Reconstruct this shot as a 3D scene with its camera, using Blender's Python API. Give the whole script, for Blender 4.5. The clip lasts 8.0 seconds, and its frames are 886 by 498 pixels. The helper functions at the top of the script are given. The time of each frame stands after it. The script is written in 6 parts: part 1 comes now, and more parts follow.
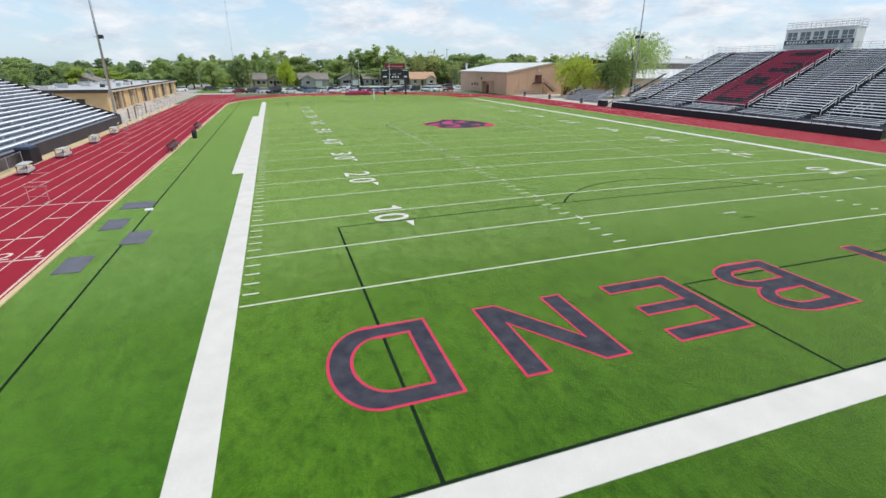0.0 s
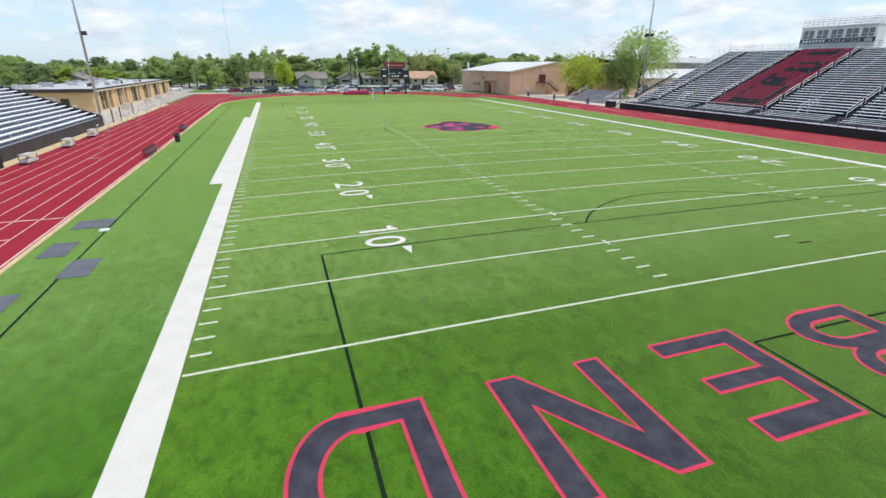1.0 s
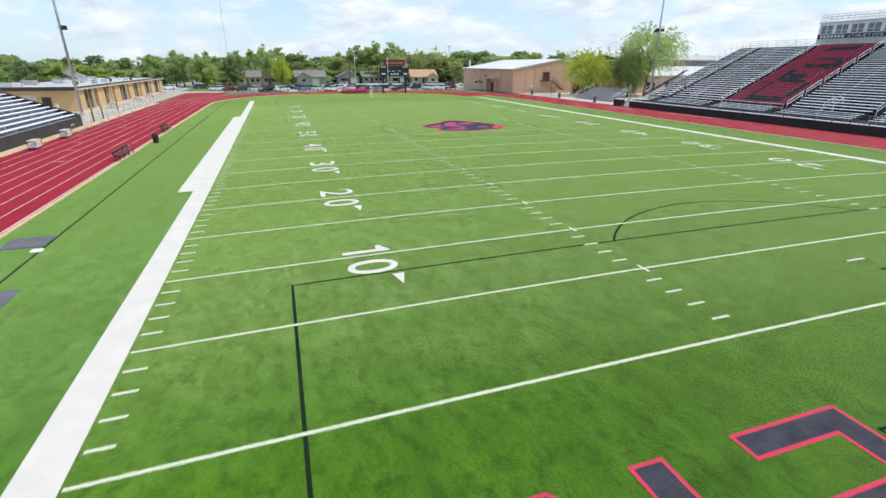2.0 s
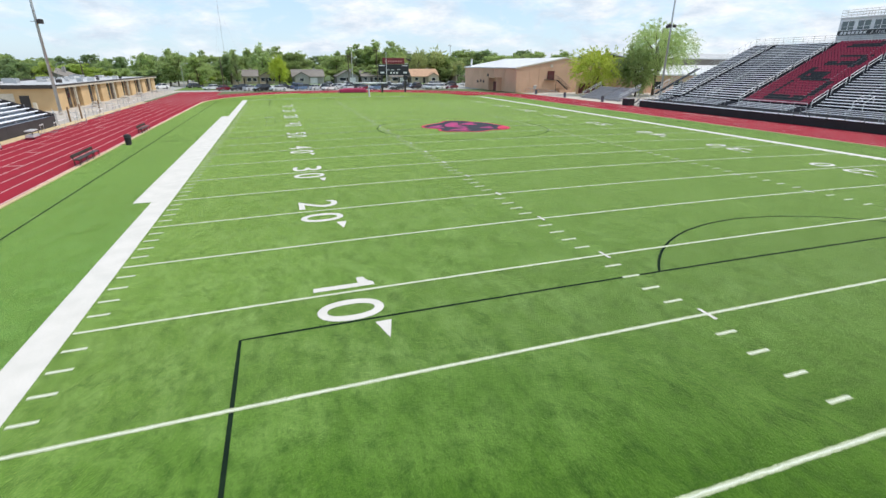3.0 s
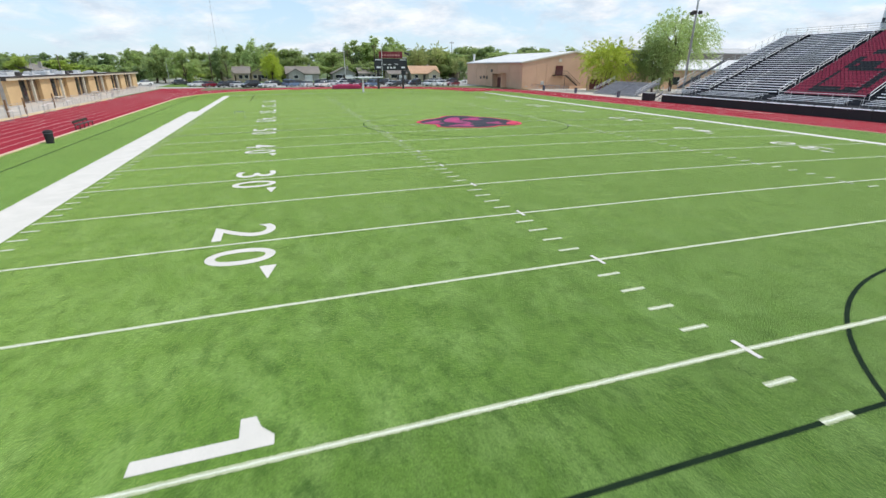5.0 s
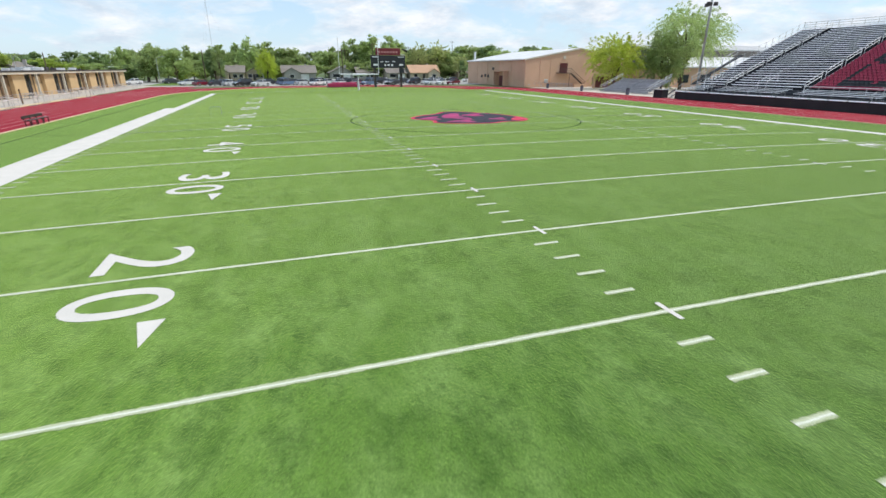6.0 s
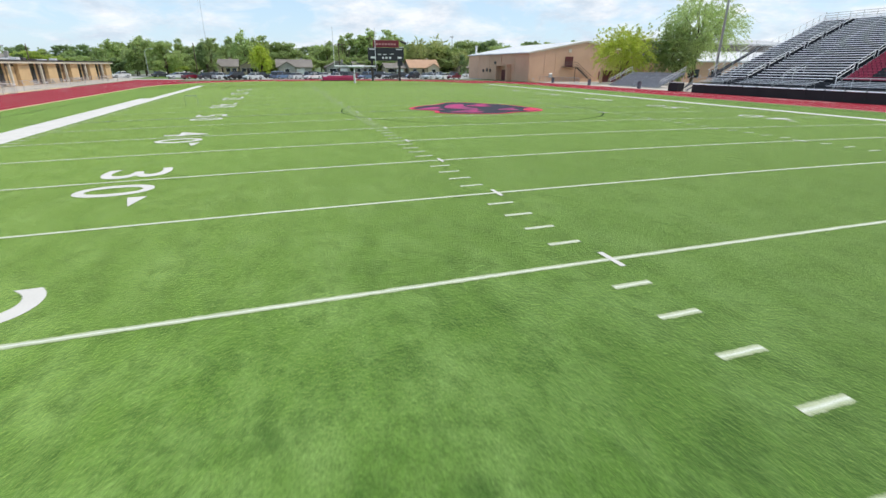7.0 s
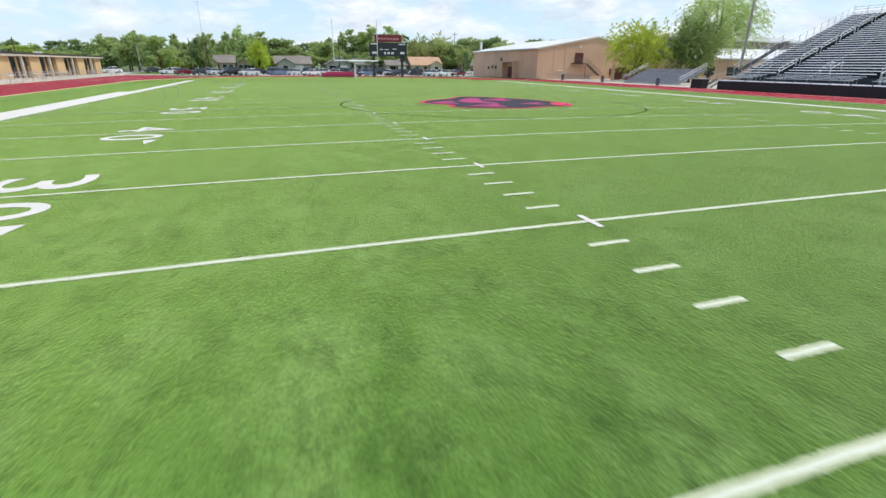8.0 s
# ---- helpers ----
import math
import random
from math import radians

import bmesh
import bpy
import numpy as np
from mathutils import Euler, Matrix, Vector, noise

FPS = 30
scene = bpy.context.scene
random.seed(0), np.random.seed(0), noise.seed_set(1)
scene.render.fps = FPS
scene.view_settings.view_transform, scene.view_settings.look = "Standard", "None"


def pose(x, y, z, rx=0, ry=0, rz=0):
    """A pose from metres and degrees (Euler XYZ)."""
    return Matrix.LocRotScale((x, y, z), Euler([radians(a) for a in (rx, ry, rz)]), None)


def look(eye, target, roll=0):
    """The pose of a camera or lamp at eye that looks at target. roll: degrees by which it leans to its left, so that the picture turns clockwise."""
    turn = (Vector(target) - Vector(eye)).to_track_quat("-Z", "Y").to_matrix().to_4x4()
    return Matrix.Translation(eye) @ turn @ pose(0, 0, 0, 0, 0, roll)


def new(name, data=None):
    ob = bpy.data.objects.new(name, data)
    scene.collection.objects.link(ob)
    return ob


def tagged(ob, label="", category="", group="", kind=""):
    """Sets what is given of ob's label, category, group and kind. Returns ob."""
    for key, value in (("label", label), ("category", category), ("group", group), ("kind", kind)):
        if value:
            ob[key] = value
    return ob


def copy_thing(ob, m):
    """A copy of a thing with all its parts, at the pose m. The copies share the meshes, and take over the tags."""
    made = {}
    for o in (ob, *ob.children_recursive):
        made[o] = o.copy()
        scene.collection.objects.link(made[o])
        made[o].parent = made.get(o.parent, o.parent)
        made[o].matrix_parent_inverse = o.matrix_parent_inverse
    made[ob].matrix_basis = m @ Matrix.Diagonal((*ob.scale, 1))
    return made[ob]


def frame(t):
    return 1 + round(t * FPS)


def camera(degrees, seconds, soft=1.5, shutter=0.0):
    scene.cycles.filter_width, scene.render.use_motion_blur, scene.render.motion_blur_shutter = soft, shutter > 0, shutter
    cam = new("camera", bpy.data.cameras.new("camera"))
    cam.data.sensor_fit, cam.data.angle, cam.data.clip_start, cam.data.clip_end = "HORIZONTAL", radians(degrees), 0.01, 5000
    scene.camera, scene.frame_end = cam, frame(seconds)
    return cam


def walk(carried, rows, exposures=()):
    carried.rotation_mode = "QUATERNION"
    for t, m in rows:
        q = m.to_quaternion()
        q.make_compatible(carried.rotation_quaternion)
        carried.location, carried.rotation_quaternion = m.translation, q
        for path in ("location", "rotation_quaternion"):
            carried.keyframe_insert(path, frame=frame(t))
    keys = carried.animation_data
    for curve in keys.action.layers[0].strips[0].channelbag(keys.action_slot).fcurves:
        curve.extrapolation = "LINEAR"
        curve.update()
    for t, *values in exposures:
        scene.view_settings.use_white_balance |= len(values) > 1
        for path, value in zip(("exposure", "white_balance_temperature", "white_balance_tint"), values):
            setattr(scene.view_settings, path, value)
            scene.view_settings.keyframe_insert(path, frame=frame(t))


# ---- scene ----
cam = camera(85.6, 8.0, soft=1.5, shutter=0.3)
PATH = [
    (0, (1.974, -15.748, 7.602), (2.569, -13.977, 6.887), 0.17),
    (0.5, (2.534, -13.854, 7.612), (3.129, -12.085, 6.894), 0.27),
    (1, (3.132, -11.933, 7.530), (3.725, -10.163, 6.813), 0.28),
    (1.5, (3.788, -10.099, 7.315), (4.378, -8.328, 6.595), 0.20),
    (3, (5.798, -4.138, 6.570), (6.383, -2.365, 5.853), 0.24),
    (3.5, (6.541, -2.169, 6.246), (7.123, -0.394, 5.529), 0.16),
    (4, (7.200, -0.163, 5.852), (7.781, 1.612, 5.137), 0.24),
    (4.5, (7.826, 1.684, 5.507), (8.406, 3.459, 4.791), 0.23),
    (6, (10.314, 7.953, 4.163), (10.890, 9.733, 3.455), 0.13),
    (6.5, (10.936, 10.033, 3.670), (11.515, 11.809, 2.954), 0.39),
    (7, (11.400, 12.268, 3.200), (11.981, 14.043, 2.485), 0.35),
    (7.5, (11.722, 14.484, 2.757), (12.300, 16.261, 2.045), 0.43),
    (8, (11.909, 16.866, 2.488), (12.492, 18.639, 1.772), 0.61),
]
EXPOSURES = [(0.0, -0.12), (1.5, 0.03), (3.5, 0.03), (5.0, 0.0), (7.0, -0.01), (8.0, 0.04)]
walk(cam, [(t, look(eye, target, roll)) for t, eye, target, roll in PATH], EXPOSURES)

# ---- light ----
SUN_EL, SUN_AZ = radians(57), radians(107)   # azimuth clockwise from +y
sun_data = bpy.data.lights.new("sun", "SUN")
sun_data.energy, sun_data.angle, sun_data.color = 2.95, radians(0.5), (1.0, 0.955, 0.88)
sun = new("sun", sun_data)
sun_dir = Vector((math.sin(SUN_AZ) * math.cos(SUN_EL), math.cos(SUN_AZ) * math.cos(SUN_EL), math.sin(SUN_EL)))
sun.matrix_world = look(sun_dir * 200, (0, 0, 0))

world = bpy.data.worlds.new("sky")
scene.world = world
world.use_nodes = True
wn, wl = world.node_tree.nodes, world.node_tree.links
wn.clear()
w_out, w_bg = wn.new("ShaderNodeOutputWorld"), wn.new("ShaderNodeBackground")
w_sky = wn.new("ShaderNodeTexSky")
w_sky.sky_type, w_sky.sun_disc, w_sky.sun_elevation, w_sky.sun_rotation = "NISHITA", False, SUN_EL, SUN_AZ
w_sky.air_density, w_sky.dust_density, w_sky.ozone_density = 1.0, 0.6, 1.5
w_co, w_map = wn.new("ShaderNodeTexCoord"), wn.new("ShaderNodeMapping")
w_map.inputs["Scale"].default_value = (2.2, 2.2, 6.5)
w_map.inputs["Rotation"].default_value = (0, 0, radians(-35))
w_noise = wn.new("ShaderNodeTexNoise")
w_noise.inputs["Scale"].default_value, w_noise.inputs["Detail"].default_value, w_noise.inputs["Roughness"].default_value = 3.0, 10.0, 0.6
w_noise.inputs["Distortion"].default_value = 0.35
w_ramp = wn.new("ShaderNodeValToRGB")
w_ramp.color_ramp.elements[0].position, w_ramp.color_ramp.elements[1].position = 0.42, 0.62
w_shade = wn.new("ShaderNodeTexNoise")
w_shade.inputs["Scale"].default_value, w_shade.inputs["Detail"].default_value, w_shade.inputs["Roughness"].default_value = 5.2, 8.0, 0.62
w_belly = wn.new("ShaderNodeMapRange")   # grey bellies between the bright heads of the clouds
w_belly.inputs["From Min"].default_value, w_belly.inputs["From Max"].default_value = 0.38, 0.6
w_cloud = wn.new("ShaderNodeMix")
w_cloud.data_type = "RGBA"
w_cloud.inputs[6].default_value, w_cloud.inputs[7].default_value = (4.35, 5.0, 5.75, 1), (6.35, 6.55, 6.85, 1)
w_mix = wn.new("ShaderNodeMix")
w_mix.data_type = "RGBA"
wl.new(w_co.outputs["Generated"], w_map.inputs["Vector"])
wl.new(w_map.outputs["Vector"], w_noise.inputs["Vector"])
wl.new(w_map.outputs["Vector"], w_shade.inputs["Vector"])
w_sep, w_lean, w_sum = wn.new("ShaderNodeSeparateXYZ"), wn.new("ShaderNodeMath"), wn.new("ShaderNodeMath")
w_lean.operation, w_sum.operation = "MULTIPLY_ADD", "ADD"   # the cover thickens towards +x
w_lean.inputs[1].default_value, w_lean.inputs[2].default_value = 0.08, -0.01
wl.new(w_co.outputs["Generated"], w_sep.inputs["Vector"])
wl.new(w_sep.outputs["X"], w_lean.inputs[0])
wl.new(w_noise.outputs["Fac"], w_sum.inputs[0])
wl.new(w_lean.outputs["Value"], w_sum.inputs[1])
wl.new(w_sum.outputs["Value"], w_ramp.inputs["Fac"])
wl.new(w_shade.outputs["Fac"], w_belly.inputs["Value"])
wl.new(w_belly.outputs["Result"], w_cloud.inputs[0])
wl.new(w_ramp.outputs["Color"], w_mix.inputs[0])
w_blue = wn.new("ShaderNodeMix")
w_blue.data_type = "RGBA"
w_blue.inputs[0].default_value, w_blue.inputs[7].default_value = 0.6, (3.9, 5.4, 7.0, 1)
wl.new(w_sky.outputs["Color"], w_blue.inputs[6])
wl.new(w_blue.outputs[2], w_mix.inputs[6])
wl.new(w_cloud.outputs[2], w_mix.inputs[7])
wl.new(w_mix.outputs[2], w_bg.inputs["Color"])
w_bg.inputs["Strength"].default_value = 0.155
wl.new(w_bg.outputs["Background"], w_out.inputs["Surface"])

# ---- materials ----
def mat(name, a, b=None, scale=2.0, fine=40.0, rough=0.7, metal=0.0, bump=0.15, rnd=0.0, stretch=(1, 1, 1), sheen=0.0, coat=0.0, fine_amount=0.25, spec=0.5):
    """A surface whose colour drifts from a to b in patches, with a finer grain, relief and a little change from object to object."""
    m = bpy.data.materials.new(name)
    m.use_nodes = True
    n, l = m.node_tree.nodes, m.node_tree.links
    p = n["Principled BSDF"]
    b = b or tuple(c * 0.8 for c in a)
    co, mp = n.new("ShaderNodeTexCoord"), n.new("ShaderNodeMapping")
    mp.inputs["Scale"].default_value = stretch
    l.new(co.outputs["Object"], mp.inputs["Vector"])
    n1, n2 = n.new("ShaderNodeTexNoise"), n.new("ShaderNodeTexNoise")
    n1.inputs["Scale"].default_value, n1.inputs["Detail"].default_value = scale, 5.0
    n2.inputs["Scale"].default_value, n2.inputs["Detail"].default_value = fine, 3.0
    for t in (n1, n2):
        l.new(mp.outputs["Vector"], t.inputs["Vector"])
    r = n.new("ShaderNodeMapRange")
    r.inputs["From Min"].default_value, r.inputs["From Max"].default_value = 0.32, 0.68
    l.new(n1.outputs["Fac"], r.inputs["Value"])
    mx = n.new("ShaderNodeMix")
    mx.data_type = "RGBA"
    mx.inputs[6].default_value, mx.inputs[7].default_value = (*a, 1), (*b, 1)
    l.new(r.outputs["Result"], mx.inputs[0])
    v = n.new("ShaderNodeMapRange")
    v.inputs["From Min"].default_value, v.inputs["From Max"].default_value = 0.25, 0.75
    v.inputs["To Min"].default_value, v.inputs["To Max"].default_value = 1 - fine_amount, 1 + fine_amount
    l.new(n2.outputs["Fac"], v.inputs["Value"])
    value = v.outputs["Result"]
    if rnd:
        info, rr, mu = n.new("ShaderNodeObjectInfo"), n.new("ShaderNodeMapRange"), n.new("ShaderNodeMath")
        rr.inputs["To Min"].default_value, rr.inputs["To Max"].default_value = 1 - rnd, 1 + rnd
        mu.operation = "MULTIPLY"
        l.new(info.outputs["Random"], rr.inputs["Value"])
        l.new(rr.outputs["Result"], mu.inputs[0])
        l.new(value, mu.inputs[1])
        value = mu.outputs["Value"]
    hsv = n.new("ShaderNodeHueSaturation")
    l.new(mx.outputs[2], hsv.inputs["Color"])
    l.new(value, hsv.inputs["Value"])
    l.new(hsv.outputs["Color"], p.inputs["Base Color"])
    p.inputs["Roughness"].default_value, p.inputs["Metallic"].default_value = rough, metal
    p.inputs["Sheen Weight"].default_value, p.inputs["Coat Weight"].default_value = sheen, coat
    p.inputs["Specular IOR Level"].default_value = spec
    if bump:
        bp = n.new("ShaderNodeBump")
        bp.inputs["Strength"].default_value, bp.inputs["Distance"].default_value = bump, 0.02
        l.new(n2.outputs["Fac"], bp.inputs["Height"])
        l.new(bp.outputs["Normal"], p.inputs["Normal"])
    return m


def turf_material():
    """Artificial grass: brushed tufts, mown-looking panels five yards deep, paler worn blotches."""
    m = bpy.data.materials.new("artificial_turf")
    m.use_nodes = True
    n, l = m.node_tree.nodes, m.node_tree.links
    p = n["Principled BSDF"]
    co = n.new("ShaderNodeTexCoord")

    def noise_at(sc, detail, st=(1, 1, 1), lo=0.3, hi=0.7):
        mp, t, r = n.new("ShaderNodeMapping"), n.new("ShaderNodeTexNoise"), n.new("ShaderNodeMapRange")
        mp.inputs["Scale"].default_value = st
        t.inputs["Scale"].default_value, t.inputs["Detail"].default_value, t.inputs["Roughness"].default_value = sc, detail, 0.6
        r.inputs["From Min"].default_value, r.inputs["From Max"].default_value = lo, hi
        l.new(co.outputs["Object"], mp.inputs["Vector"])
        l.new(mp.outputs["Vector"], t.inputs["Vector"])
        l.new(t.outputs["Fac"], r.inputs["Value"])
        return r.outputs["Result"]

    def mix(fac, a, b, kind="MIX"):
        x = n.new("ShaderNodeMix")
        x.data_type, x.blend_type = "RGBA", kind
        if isinstance(fac, float):
            x.inputs[0].default_value = fac
        else:
            l.new(fac, x.inputs[0])
        for i, c in ((6, a), (7, b)):
            if isinstance(c, tuple):
                x.inputs[i].default_value = (*c, 1)
            else:
                l.new(c, x.inputs[i])
        return x.outputs[2]

    def scaled(v, k):
        x = n.new("ShaderNodeMath")
        x.operation = "MULTIPLY"
        l.new(v, x.inputs[0])
        x.inputs[1].default_value = k
        return x.outputs["Value"]

    col = mix(noise_at(0.09, 3), TURF_A, TURF_B)
    col = mix(scaled(noise_at(0.9, 6, (1.35, 0.75, 1), 0.42, 0.72), 0.66), col, TURF_PALE)
    col = mix(scaled(noise_at(2.4, 5, (1.3, 0.8, 1), 0.47, 0.7), 0.74), col, TURF_DARK)
    col = mix(scaled(noise_at(7.0, 4, (1.4, 0.8, 1), 0.5, 0.72), 0.5), col, TURF_DARK)
    col = mix(scaled(noise_at(9.0, 4, (1.5, 0.7, 1.3), 0.55, 0.75), 0.3), col, TURF_PALE)
    # panels five yards deep, each with a slightly different tone
    sep, fl, wh = n.new("ShaderNodeSeparateXYZ"), n.new("ShaderNodeMath"), n.new("ShaderNodeTexWhiteNoise")
    fl.operation = "SNAP"
    fl.inputs[1].default_value = 4.572
    wh.noise_dimensions = "1D"
    l.new(co.outputs["Object"], sep.inputs["Vector"])
    l.new(sep.outputs["Y"], fl.inputs[0])
    l.new(fl.outputs["Value"], wh.inputs["W"])
    tone = n.new("ShaderNodeMapRange")
    tone.inputs["To Min"].default_value, tone.inputs["To Max"].default_value = 0.93, 1.07
    l.new(wh.outputs["Value"], tone.inputs["Value"])
    # the green deepens towards the end zones, fully so just past the goal lines
    far = n.new("ShaderNodeMath")
    far.operation = "ABSOLUTE"
    off = n.new("ShaderNodeMath")
    off.operation = "SUBTRACT"
    l.new(sep.outputs["Y"], off.inputs[0])
    off.inputs[1].default_value = 45.72
    l.new(off.outputs["Value"], far.inputs[0])
    deep = n.new("ShaderNodeMapRange")
    deep.inputs["From Min"].default_value, deep.inputs["From Max"].default_value = 40.5, 46.5
    deep.inputs["To Min"].default_value, deep.inputs["To Max"].default_value = 0.0, 1.0
    l.new(far.outputs["Value"], deep.inputs["Value"])
    # the margins outside the sidelines are a cooler green
    side, away, margin = n.new("ShaderNodeMath"), n.new("ShaderNodeMath"), n.new("ShaderNodeMapRange")
    side.operation, away.operation = "SUBTRACT", "ABSOLUTE"
    l.new(sep.outputs["X"], side.inputs[0])
    side.inputs[1].default_value = 24.385
    l.new(side.outputs["Value"], away.inputs[0])
    margin.inputs["From Min"].default_value, margin.inputs["From Max"].default_value = 24.9, 25.1
    l.new(away.outputs["Value"], margin.inputs["Value"])
    col = mix(margin.outputs["Result"], col, (0.68, 0.86, 0.8), "MULTIPLY")
    col = mix(deep.outputs["Result"], col, (0.48, 0.675, 0.15), "MULTIPLY")
    grain = n.new("ShaderNodeMapRange")
    grain.inputs["To Min"].default_value, grain.inputs["To Max"].default_value = 0.7, 1.3
    l.new(noise_at(38, 3), grain.inputs["Value"])
    mu = n.new("ShaderNodeMath")
    mu.operation = "MULTIPLY"
    l.new(tone.outputs["Result"], mu.inputs[0])
    l.new(grain.outputs["Result"], mu.inputs[1])
    hsv = n.new("ShaderNodeHueSaturation")
    l.new(col, hsv.inputs["Color"])
    l.new(mu.outputs["Value"], hsv.inputs["Value"])
    l.new(hsv.outputs["Color"], p.inputs["Base Color"])
    p.inputs["Roughness"].default_value, p.inputs["Specular IOR Level"].default_value = 0.8, 0.14
    p.inputs["Diffuse Roughness"].default_value = 1.0
    p.inputs["Sheen Weight"].default_value, p.inputs["Sheen Roughness"].default_value = 1.0, 0.29
    p.inputs["Sheen Tint"].default_value = (0.84, 1.0, 0.24, 1)
    bp = n.new("ShaderNodeBump")
    bp.inputs["Strength"].default_value, bp.inputs["Distance"].default_value = 0.5, 0.03
    l.new(noise_at(22, 4, (1.3, 0.9, 1)), bp.inputs["Height"])
    l.new(bp.outputs["Normal"], p.inputs["Normal"])
    return m


TURF_A, TURF_B, TURF_PALE, TURF_DARK = (0.108, 0.213, 0.034), (0.128, 0.236, 0.041), (0.23, 0.356, 0.102), (0.044, 0.106, 0.016)
TURF = turf_material()
PAINT = mat("white_field_paint", (0.665, 0.625, 0.575), (0.6, 0.57, 0.52), 1.2, 60, 0.85, fine_amount=0.08, bump=0.4)
INK = mat("dark_navy_field_paint", (0.036, 0.035, 0.048), (0.062, 0.06, 0.075), 2.5, 45, 0.95, fine_amount=0.3, bump=0.4, spec=0.15)


def line_material():
    """Worn white line paint over the pile: greyish, thinned in places, with a brighter wavering seam along its middle."""
    m = mat("white_line_paint", (0.53, 0.56, 0.38), (0.4, 0.45, 0.27), 3.0, 60, 0.9, stretch=(0.6, 4, 1), fine_amount=0.25, bump=0.5, spec=0.1)
    n, l = m.node_tree.nodes, m.node_tree.links
    p = n["Principled BSDF"]
    co, sep, wave, amp, add, mag, edge, mx = (n.new(k) for k in ("ShaderNodeTexCoord", "ShaderNodeSeparateXYZ", "ShaderNodeTexNoise", "ShaderNodeMath", "ShaderNodeMath", "ShaderNodeMath", "ShaderNodeMapRange", "ShaderNodeMix"))
    wave.inputs["Scale"].default_value, wave.inputs["Detail"].default_value = 3.5, 3.0
    amp.operation, add.operation, mag.operation = "MULTIPLY_ADD", "ADD", "ABSOLUTE"
    amp.inputs[1].default_value, amp.inputs[2].default_value = 0.06, -0.03
    edge.inputs["From Min"].default_value, edge.inputs["From Max"].default_value = 0.009, 0.022
    edge.inputs["To Min"].default_value, edge.inputs["To Max"].default_value = 0.85, 0.0
    l.new(co.outputs["Object"], sep.inputs["Vector"])
    l.new(co.outputs["Object"], wave.inputs["Vector"])
    l.new(wave.outputs["Fac"], amp.inputs[0])
    l.new(sep.outputs["Y"], add.inputs[0])
    l.new(amp.outputs["Value"], add.inputs[1])
    l.new(add.outputs["Value"], mag.inputs[0])
    l.new(mag.outputs["Value"], edge.inputs["Value"])
    mx.data_type = "RGBA"
    l.new(edge.outputs["Result"], mx.inputs[0])
    l.new(p.inputs["Base Color"].links[0].from_socket, mx.inputs[6])
    mx.inputs[7].default_value = (0.78, 0.79, 0.72, 1)
    l.new(mx.outputs[2], p.inputs["Base Color"])
    return m


LINE = line_material()
ROSE = mat("red_field_paint", (0.62, 0.03, 0.085), (0.52, 0.026, 0.07), 2, 50, 0.85, fine_amount=0.15, bump=0.4)
MAGENTA = mat("rose_field_paint", (0.5, 0.03, 0.16), (0.14, 0.03, 0.09), 0.9, 50, 0.85, fine_amount=0.2, bump=0.4)
SOCCER = mat("black_field_paint", (0.008, 0.018, 0.01), (0.014, 0.028, 0.014), 2, 50, 0.95, fine_amount=0.3, spec=0.08)
FADED = mat("faded_green_black_line_paint", (0.035, 0.075, 0.018), (0.05, 0.1, 0.024), 0.4, 50, 0.95, fine_amount=0.3, spec=0.08)
TRACK = mat("red_running_track", (0.325, 0.026, 0.043), (0.275, 0.022, 0.037), 0.35, 60, 0.95, fine_amount=0.18, bump=0.3, spec=0.06)
LANE = mat("lane_line_paint", (0.74, 0.52, 0.48), (0.6, 0.4, 0.37), 1.5, 40, 0.8)
KERB = mat("tan_kerb_concrete", (0.64, 0.49, 0.28), (0.52, 0.4, 0.23), 1.2, 30, 0.9)
CONCRETE = mat("pale_concrete", (0.58, 0.51, 0.44), (0.48, 0.43, 0.37), 0.4, 25, 0.95, spec=0.2)
ASPHALT = mat("pale_worn_road_concrete", (0.38, 0.365, 0.34), (0.46, 0.445, 0.415), 0.2, 30, 0.95)
LAWN = mat("lawn", (0.075, 0.13, 0.03), (0.13, 0.15, 0.055), 0.05, 3, 0.95, bump=0.3)
VERGE = mat("mown_grass", (0.11, 0.19, 0.04), (0.15, 0.21, 0.06), 0.3, 5, 0.95, bump=0.3, spec=0.1)
ALU = mat("weathered_aluminium", (0.93, 0.92, 0.95), (0.84, 0.84, 0.88), 1.0, 20, 0.4, 0.1, 0.05, fine_amount=0.1, rnd=0.06)
# near-black base colour carries the shade between the bench rows
DECK = mat("decking_painted_shade", (0.01, 0.011, 0.016), (0.018, 0.019, 0.026), 0.8, 15, 0.7, 0.0, spec=0.3)
STEEL = mat("galvanised_steel", (0.5, 0.51, 0.52), (0.4, 0.41, 0.42), 1.5, 30, 0.45, 0.7, 0.05, fine_amount=0.1)
WHITE = mat("white_painted_metal", (0.78, 0.78, 0.79), (0.66, 0.66, 0.68), 1.0, 20, 0.5, fine_amount=0.06, bump=0.03)
SKIRT = mat("black_skirting_panels", (0.009, 0.009, 0.011), (0.016, 0.015, 0.018), 0.6, 12, 0.7)
SKIRT_BROWN = mat("dark_brown_skirting_panels", (0.034, 0.028, 0.032), (0.046, 0.04, 0.044), 0.6, 12, 0.75)
SEAT_RED = mat("red_plastic_seats", (0.4, 0.025, 0.07), (0.34, 0.02, 0.06), 1.0, 8, 0.45, rnd=0.1)
SEAT_BLACK = mat("black_plastic_seats", (0.02, 0.02, 0.025), (0.03, 0.03, 0.035), 1.0, 8, 0.45)
BROWN = mat("dark_brown_window_frame", (0.05, 0.032, 0.022), (0.075, 0.05, 0.035), 0.8, 12, 0.6)
